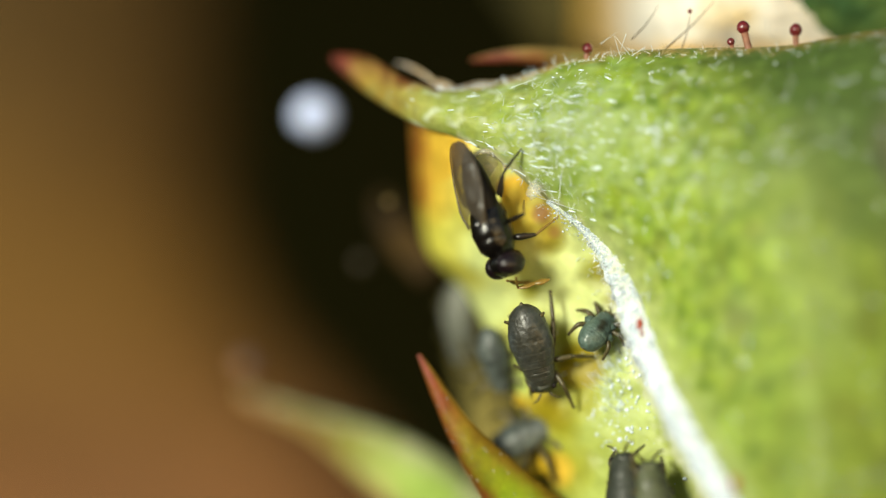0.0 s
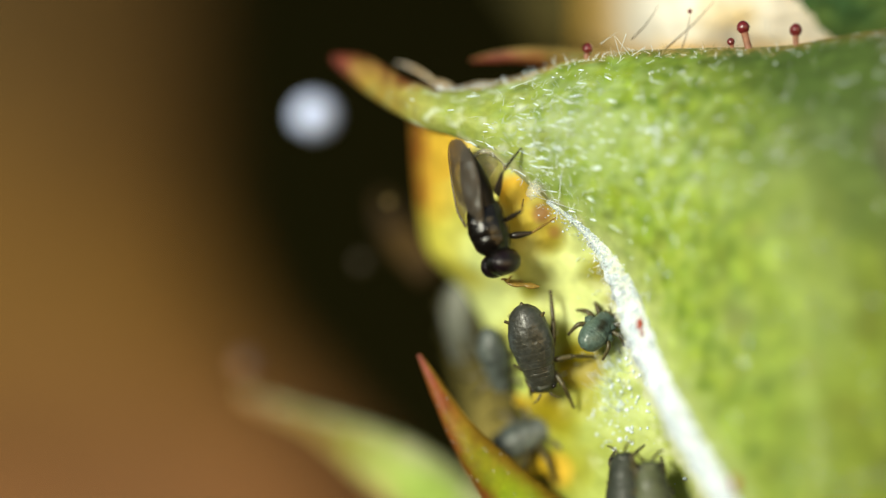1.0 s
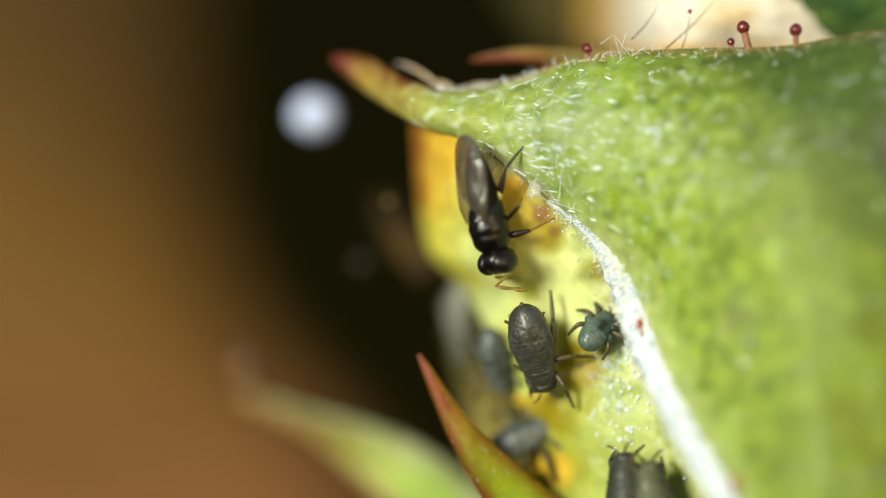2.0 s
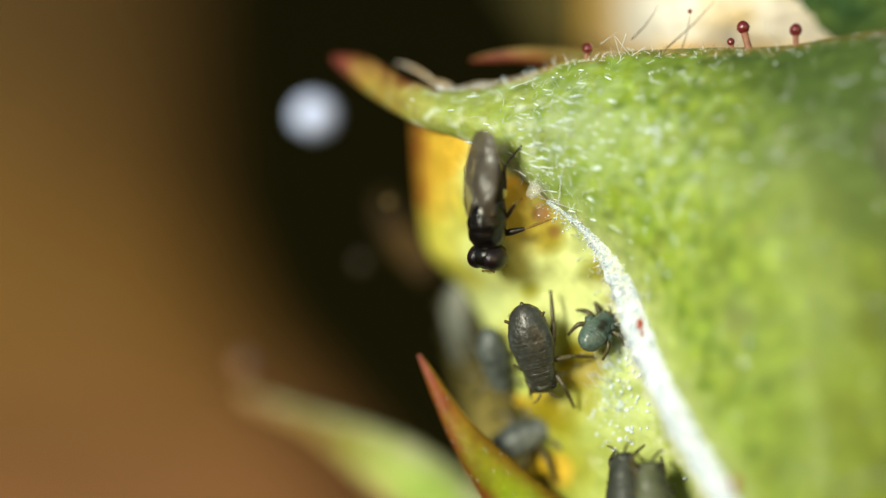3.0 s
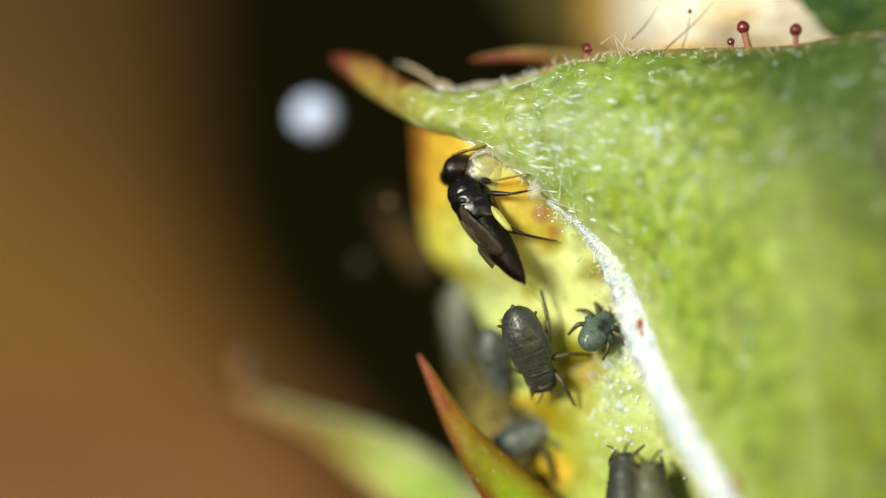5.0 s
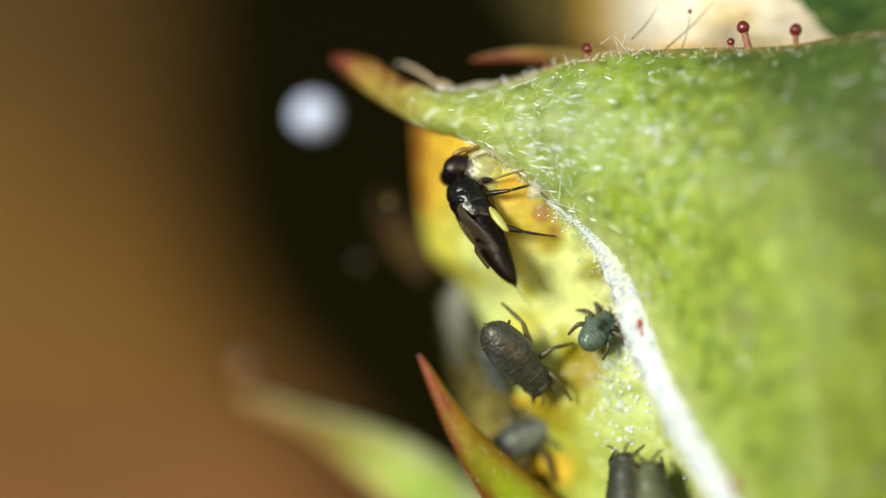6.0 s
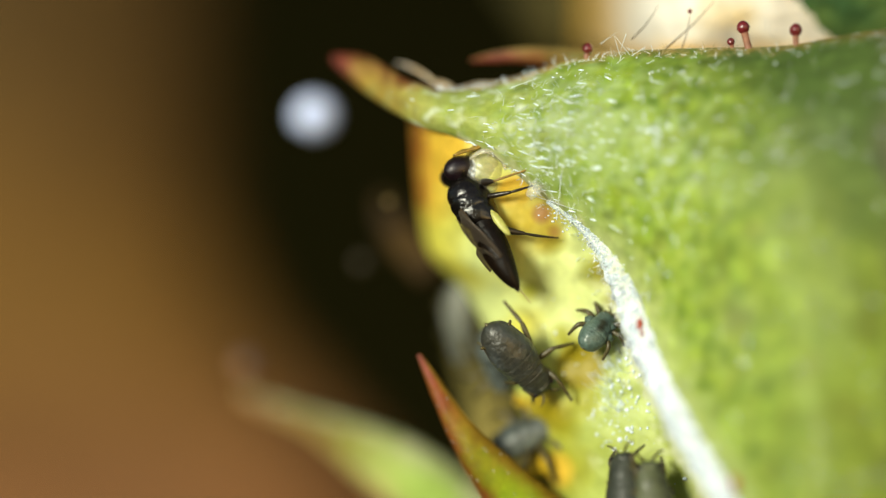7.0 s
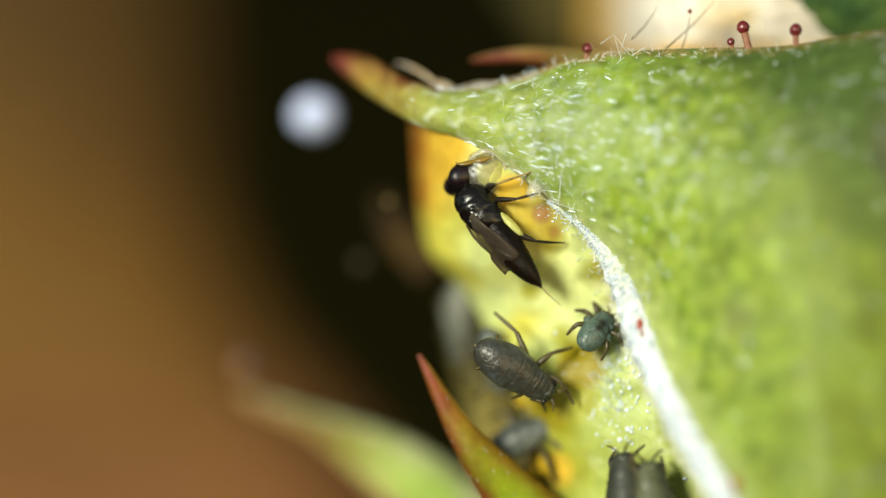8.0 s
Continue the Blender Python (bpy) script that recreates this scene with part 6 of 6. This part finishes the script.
    walk(antenna_r_end, [
        (0.0, aim((0.12, 0, 0), (0.786, 0.37, -0.496))),
        (0.5, aim((0.12, 0, 0), (0.773, 0.381, -0.508))),
        (1.0, aim((0.12, 0, 0), (0.771, 0.359, -0.526))),
        (1.5, aim((0.12, 0, 0), (0.772, 0.231, -0.592))),
        (1.7, aim((0.12, 0, 0), (0.794, 0.193, -0.576))),
        (2.3, aim((0.12, 0, 0), (0.773, 0.434, -0.463))),
        (2.8, aim((0.12, 0, 0), (0.867, 0.451, -0.209))),
        (3.0, aim((0.12, 0, 0), (0.875, 0.318, -0.364))),
        (3.2, aim((0.12, 0, 0), (0.713, 0.238, -0.66))),
        (3.3, aim((0.12, 0, 0), (0.971, 0.038, -0.236))),
        (3.4, aim((0.12, 0, 0), (0.989, -0.139, -0.057))),
        (3.5, aim((0.12, 0, 0), (0.957, -0.139, -0.255))),
        (3.6, aim((0.12, 0, 0), (0.343, -0.085, -0.936))),
        (3.8, aim((0.12, 0, 0), (0.229, -0.055, -0.972))),
        (4.0, aim((0.12, 0, 0), (0.434, -0.078, -0.897))),
        (4.2, aim((0.12, 0, 0), (0.357, -0.124, -0.926))),
        (4.5, aim((0.12, 0, 0), (0.288, -0.109, -0.951))),
        (4.7, aim((0.12, 0, 0), (0.288, -0.112, -0.951))),
        (5.3, aim((0.12, 0, 0), (0.116, -0.071, -0.991))),
        (5.8, aim((0.12, 0, 0), (0.067, -0.03, -0.997))),
        (6.5, aim((0.12, 0, 0), (-0.141, -0.053, -0.989))),
        (7.1, aim((0.12, 0, 0), (-0.159, -0.064, -0.985))),
        (7.2, aim((0.12, 0, 0), (0.123, -0.093, -0.988))),
        (7.4, aim((0.12, 0, 0), (-0.166, -0.254, -0.953))),
        (7.6, aim((0.12, 0, 0), (-0.098, -0.18, -0.979))),
        (8.0, aim((0.12, 0, 0), (0.061, -0.246, -0.967))),
    ])
    walk(aphid, [
        (0.0, facing((0.6422, 0.02, -0.7162), (0.253, 0.224, -0.941), (-0.15, -1, 0))),
        (4.7, facing((0.6422, 0.02, -0.7142), (0.253, 0.198, -0.947), (-0.15, -1, 0))),
        (5.2, facing((0.5842, 0.02, -0.7342), (0.471, 0.226, -0.853), (-0.1, -1, 0.1))),
        (5.8, facing((0.5242, 0.02, -0.7823), (0.647, 0.273, -0.712), (-0.1, -1, 0.2))),
        (7.1, facing((0.5282, 0.02, -0.7823), (0.635, 0.3, -0.712), (-0.1, -1, 0.2))),
        (7.2, facing((0.664, 0, -0.772), (0.212, 0.444, -0.871), (0.05, -1, 0.1))),
        (7.3, facing((0.734, 0, -0.776), (0.088, 0.505, -0.859), (0.1, -1, 0))),
        (7.4, facing((0.728, 0, -0.78), (0.094, 0.483, -0.871), (0.1, -1, 0))),
        (7.5, facing((0.68, 0, -0.85), (0.541, 0.483, -0.688), (0, -1, 0.1))),
        (7.7, facing((0.64, 0, -0.868), (0.635, 0.362, -0.682), (-0.1, -1, 0.2))),
        (7.8, facing((0.564, 0, -0.888), (0.741, 0.441, -0.506), (-0.1, -1, 0.2))),
        (8.0, facing((0.516, 0, -0.864), (0.835, 0.148, -0.529), (-0.15, -1, 0.2))),
    ])
    walk(aphid_hind_leg_l, [
        (0.0, aim((0.02, 0.13, -0.03), (-0.911, 0.241, -0.335))),
        (4.7, aim((0.02, 0.13, -0.03), (-0.918, 0.242, -0.313))),
        (5.2, aim((0.02, 0.13, -0.03), (-0.894, 0.382, -0.235))),
        (5.8, aim((0.02, 0.13, -0.03), (-0.896, 0.425, -0.128))),
        (7.1, aim((0.02, 0.13, -0.03), (-0.919, 0.363, -0.157))),
        (7.2, aim((0.02, 0.13, -0.03), (-0.818, -0.336, -0.467))),
        (7.3, aim((0.02, 0.13, -0.03), (-0.815, -0.252, -0.521))),
        (7.4, aim((0.02, 0.13, -0.03), (-0.772, -0.411, -0.485))),
        (7.5, aim((0.02, 0.13, -0.03), (-0.816, 0.336, -0.469))),
        (7.7, aim((0.02, 0.13, -0.03), (-0.89, 0.281, -0.359))),
        (7.8, aim((0.02, 0.13, -0.03), (-0.617, 0.761, -0.198))),
        (8.0, aim((0.02, 0.13, -0.03), (-0.808, 0.581, -0.099))),
    ])
    walk(aphid_hind_leg_l_end, [
        (0.0, aim((0.19, 0, 0), (0.98, 0.105, -0.169))),
        (4.7, aim((0.19, 0, 0), (0.98, 0.107, -0.167))),
        (5.2, aim((0.19, 0, 0), (0.903, 0.197, -0.383))),
        (5.8, aim((0.19, 0, 0), (0.757, 0.248, -0.604))),
        (7.1, aim((0.19, 0, 0), (0.822, 0.07, -0.565))),
        (7.2, aim((0.19, 0, 0), (0.88, -0.394, -0.266))),
        (7.3, aim((0.19, 0, 0), (0.738, -0.603, -0.302))),
        (7.4, aim((0.19, 0, 0), (0.765, -0.556, -0.325))),
        (7.5, aim((0.19, 0, 0), (0.912, -0.321, -0.254))),
        (7.7, aim((0.19, 0, 0), (0.953, -0.142, -0.267))),
        (7.8, aim((0.19, 0, 0), (0.831, 0.162, -0.533))),
        (8.0, aim((0.19, 0, 0), (0.859, 0.289, -0.422))),
    ])
    walk(aphid_middle_leg_l, [
        (0.0, aim((0.11, 0.12, -0.03), (0.044, 0.995, -0.093))),
        (4.7, aim((0.11, 0.12, -0.03), (0.054, 0.992, -0.111))),
        (5.2, aim((0.11, 0.12, -0.03), (0.163, 0.977, 0.14))),
        (5.8, aim((0.11, 0.12, -0.03), (0.063, 0.946, 0.318))),
        (7.1, aim((0.11, 0.12, -0.03), (0.032, 0.944, 0.33))),
        (7.2, aim((0.11, 0.12, -0.03), (-0.77, 0.637, -0.033))),
        (7.3, aim((0.11, 0.12, -0.03), (-0.869, 0.494, -0.034))),
        (7.4, aim((0.11, 0.12, -0.03), (-0.904, 0.421, -0.073))),
        (7.5, aim((0.11, 0.12, -0.03), (-0.492, 0.862, 0.122))),
        (7.7, aim((0.11, 0.12, -0.03), (-0.41, 0.907, 0.096))),
        (7.8, aim((0.11, 0.12, -0.03), (0.132, 0.897, 0.421))),
        (8.0, aim((0.11, 0.12, -0.03), (0.315, 0.933, 0.173))),
    ])
    walk(aphid_middle_leg_l_end, [
        (0.0, aim((0.13, 0, 0), (0.814, -0.31, -0.492))),
        (4.7, aim((0.13, 0, 0), (0.824, -0.289, -0.487))),
        (5.2, aim((0.13, 0, 0), (0.722, -0.34, -0.602))),
        (5.8, aim((0.13, 0, 0), (0.647, -0.491, -0.583))),
        (7.1, aim((0.13, 0, 0), (0.627, -0.527, -0.574))),
        (7.2, aim((0.13, 0, 0), (-0.003, -0.96, -0.279))),
        (7.3, aim((0.13, 0, 0), (-0.445, -0.883, -0.152))),
        (7.4, aim((0.13, 0, 0), (-0.386, -0.899, -0.206))),
        (7.5, aim((0.13, 0, 0), (-0.152, -0.975, -0.161))),
        (7.7, aim((0.13, 0, 0), (0.2, -0.934, -0.296))),
        (7.8, aim((0.13, 0, 0), (0.648, -0.653, -0.392))),
        (8.0, aim((0.13, 0, 0), (0.781, -0.377, -0.497))),
    ])
    walk(aphid_front_leg_l, [
        (0.0, aim((0.2, 0.1, -0.04), (0.801, 0.364, 0.476))),
        (4.7, aim((0.2, 0.1, -0.04), (0.821, 0.383, 0.424))),
        (5.2, aim((0.2, 0.1, -0.04), (0.829, 0.188, 0.526))),
        (5.8, aim((0.2, 0.1, -0.04), (0.78, 0.107, 0.616))),
        (7.1, aim((0.2, 0.1, -0.04), (0.745, 0.11, 0.658))),
        (7.2, aim((0.2, 0.1, -0.04), (0.33, 0.335, 0.883))),
        (7.3, aim((0.2, 0.1, -0.04), (0.211, 0.134, 0.968))),
        (7.4, aim((0.2, 0.1, -0.04), (0.192, 0.196, 0.962))),
        (7.5, aim((0.2, 0.1, -0.04), (0.248, -0.245, 0.937))),
        (7.7, aim((0.2, 0.1, -0.04), (0.486, -0.012, 0.874))),
        (7.8, aim((0.2, 0.1, -0.04), (0.578, -0.033, 0.815))),
        (8.0, aim((0.2, 0.1, -0.04), (0.951, 0.044, 0.307))),
    ])
    walk(aphid_front_leg_l_end, [
        (0.0, aim((0.12, 0, 0), (0.683, -0.14, -0.717))),
        (4.7, aim((0.12, 0, 0), (0.688, -0.113, -0.717))),
        (5.2, aim((0.12, 0, 0), (0.742, -0.057, -0.668))),
        (5.8, aim((0.12, 0, 0), (0.747, -0.104, -0.657))),
        (7.1, aim((0.12, 0, 0), (0.736, -0.087, -0.671))),
        (7.2, aim((0.12, 0, 0), (0.414, -0.279, -0.866))),
        (7.3, aim((0.12, 0, 0), (0.339, 0.392, -0.855))),
        (7.4, aim((0.12, 0, 0), (0.275, 0.139, -0.951))),
        (7.5, aim((0.12, 0, 0), (0.295, 0.672, -0.679))),
        (7.7, aim((0.12, 0, 0), (0.235, 0.046, -0.971))),
        (7.8, aim((0.12, 0, 0), (0.577, -0.139, -0.805))),
        (8.0, aim((0.12, 0, 0), (0.736, -0.318, -0.598))),
    ])
    walk(small_aphid, [
        (0.0, facing((1.098, 0.02, -0.575), (0.578, 0.401, 0.711), (0.1, -1, 0.3))),
        (7.2, facing((1.098, 0.02, -0.575), (0.578, 0.401, 0.711), (0.1, -1, 0.3))),
        (7.5, facing((1.0370, 0.02, -0.4700), (0.578, 0.401, 0.711), (0.1, -1, 0.3))),
        (7.6, facing((1.056, 0.02, -0.522), (0.578, 0.401, 0.711), (0.1, -1, 0.3))),
        (7.8, facing((1.064, 0.02, -0.560), (0.578, 0.401, 0.711), (0.1, -1, 0.3))),
        (8.0, facing((1.088, 0.02, -0.576), (0.578, 0.401, 0.711), (0.1, -1, 0.3))),
    ])
    walk(edge_aphid, [
        (0.0, facing((3.5435, -2.6, -0.4936), (-0.667, 0.629, 0.4), (-0.3, -1, 0.2))),
        (0.8, facing((3.4096, -2.6, -0.4936), (-0.667, 0.629, 0.4), (-0.3, -1, 0.2))),
        (1.7, facing((3.3522, -2.6, -0.4936), (-0.667, 0.629, 0.4), (-0.3, -1, 0.2))),
        (2.8, facing((3.2986, -2.6, -0.5128), (-0.667, 0.629, 0.4), (-0.3, -1, 0.2))),
        (3.6, facing((3.0843, -2.6, -0.5893), (-0.667, 0.629, 0.4), (-0.3, -1, 0.2))),
        (4.0, facing((3.1991, -2.6, -0.5702), (-0.667, 0.629, 0.4), (-0.3, -1, 0.2))),
        (4.7, facing((3.3445, -2.6, -0.5319), (-0.667, 0.629, 0.4), (-0.3, -1, 0.2))),
        (5.8, facing((3.5052, -2.6, -0.4936), (-0.667, 0.629, 0.4), (-0.3, -1, 0.2))),
        (8.0, facing((3.5435, -2.6, -0.4936), (-0.667, 0.629, 0.4), (-0.3, -1, 0.2))),
    ])
    walk(ovipositor, [(0.0, pose(.22 * MM, 0, 0)), (3.8, pose(.22 * MM, 0, 0)), (4.0, pose(.05 * MM, 0, 0)), (4.2, pose(0, 0, 0)), (6.0, pose(0, 0, 0)),
                      (6.4, pose(.08 * MM, 0, 0)), (7.2, pose(.08 * MM, 0, 0)), (7.4, pose(0, 0, 0)), (8.0, pose(0, 0, 0))])
    for wing in wasp_wings:
        walk(wing, [(0.0, pose(0, 0, 0)), (3.4, pose(0, 0, 0)), (3.7, pose(.03 * MM, 0, .004 * MM, 0, -5, 0)), (8.0, pose(.03 * MM, 0, .004 * MM, 0, -5, 0))])
    # the wing tips fold under while the abdomen bends
    for tip, hinge in wasp_wing_tips:
        walk(tip, [(t, Matrix.Translation(hinge * MM) @ pose(0, 0, 0, 0, bend, 0)) for t, bend in
                   ((0.0, 0), (3.8, 0), (3.9, 22), (4.0, 72), (4.2, 125), (4.5, 168), (8.0, 168))])
    walk(wasp_head, [(t, pose(x * MM, 0, z * MM, 0, nod, 0)) for t, x, z, nod in
                     ((0.0, 0, 0, 0), (3.1, 0, 0, 0), (3.2, -.02, -.03, 10), (3.3, -.05, -.06, 22), (3.4, -.08, -.09, 30), (3.5, -.08, -.09, 30), (3.6, 0, 0, 0), (8.0, 0, 0, 0))])
    walk(gaster, [(t, pose(x * MM, 0, 0, 0, bend, 0)) for t, x, bend in
                  ((0.0, .05, 0), (3.6, .04, 0), (3.8, 0, -2), (4.0, -.05, -9), (4.2, -.07, -7), (4.7, -.07, -4), (5.8, -.07, 0), (7.1, -.07, 0), (7.4, -.07, -3), (8.0, -.07, -3))])


motions()
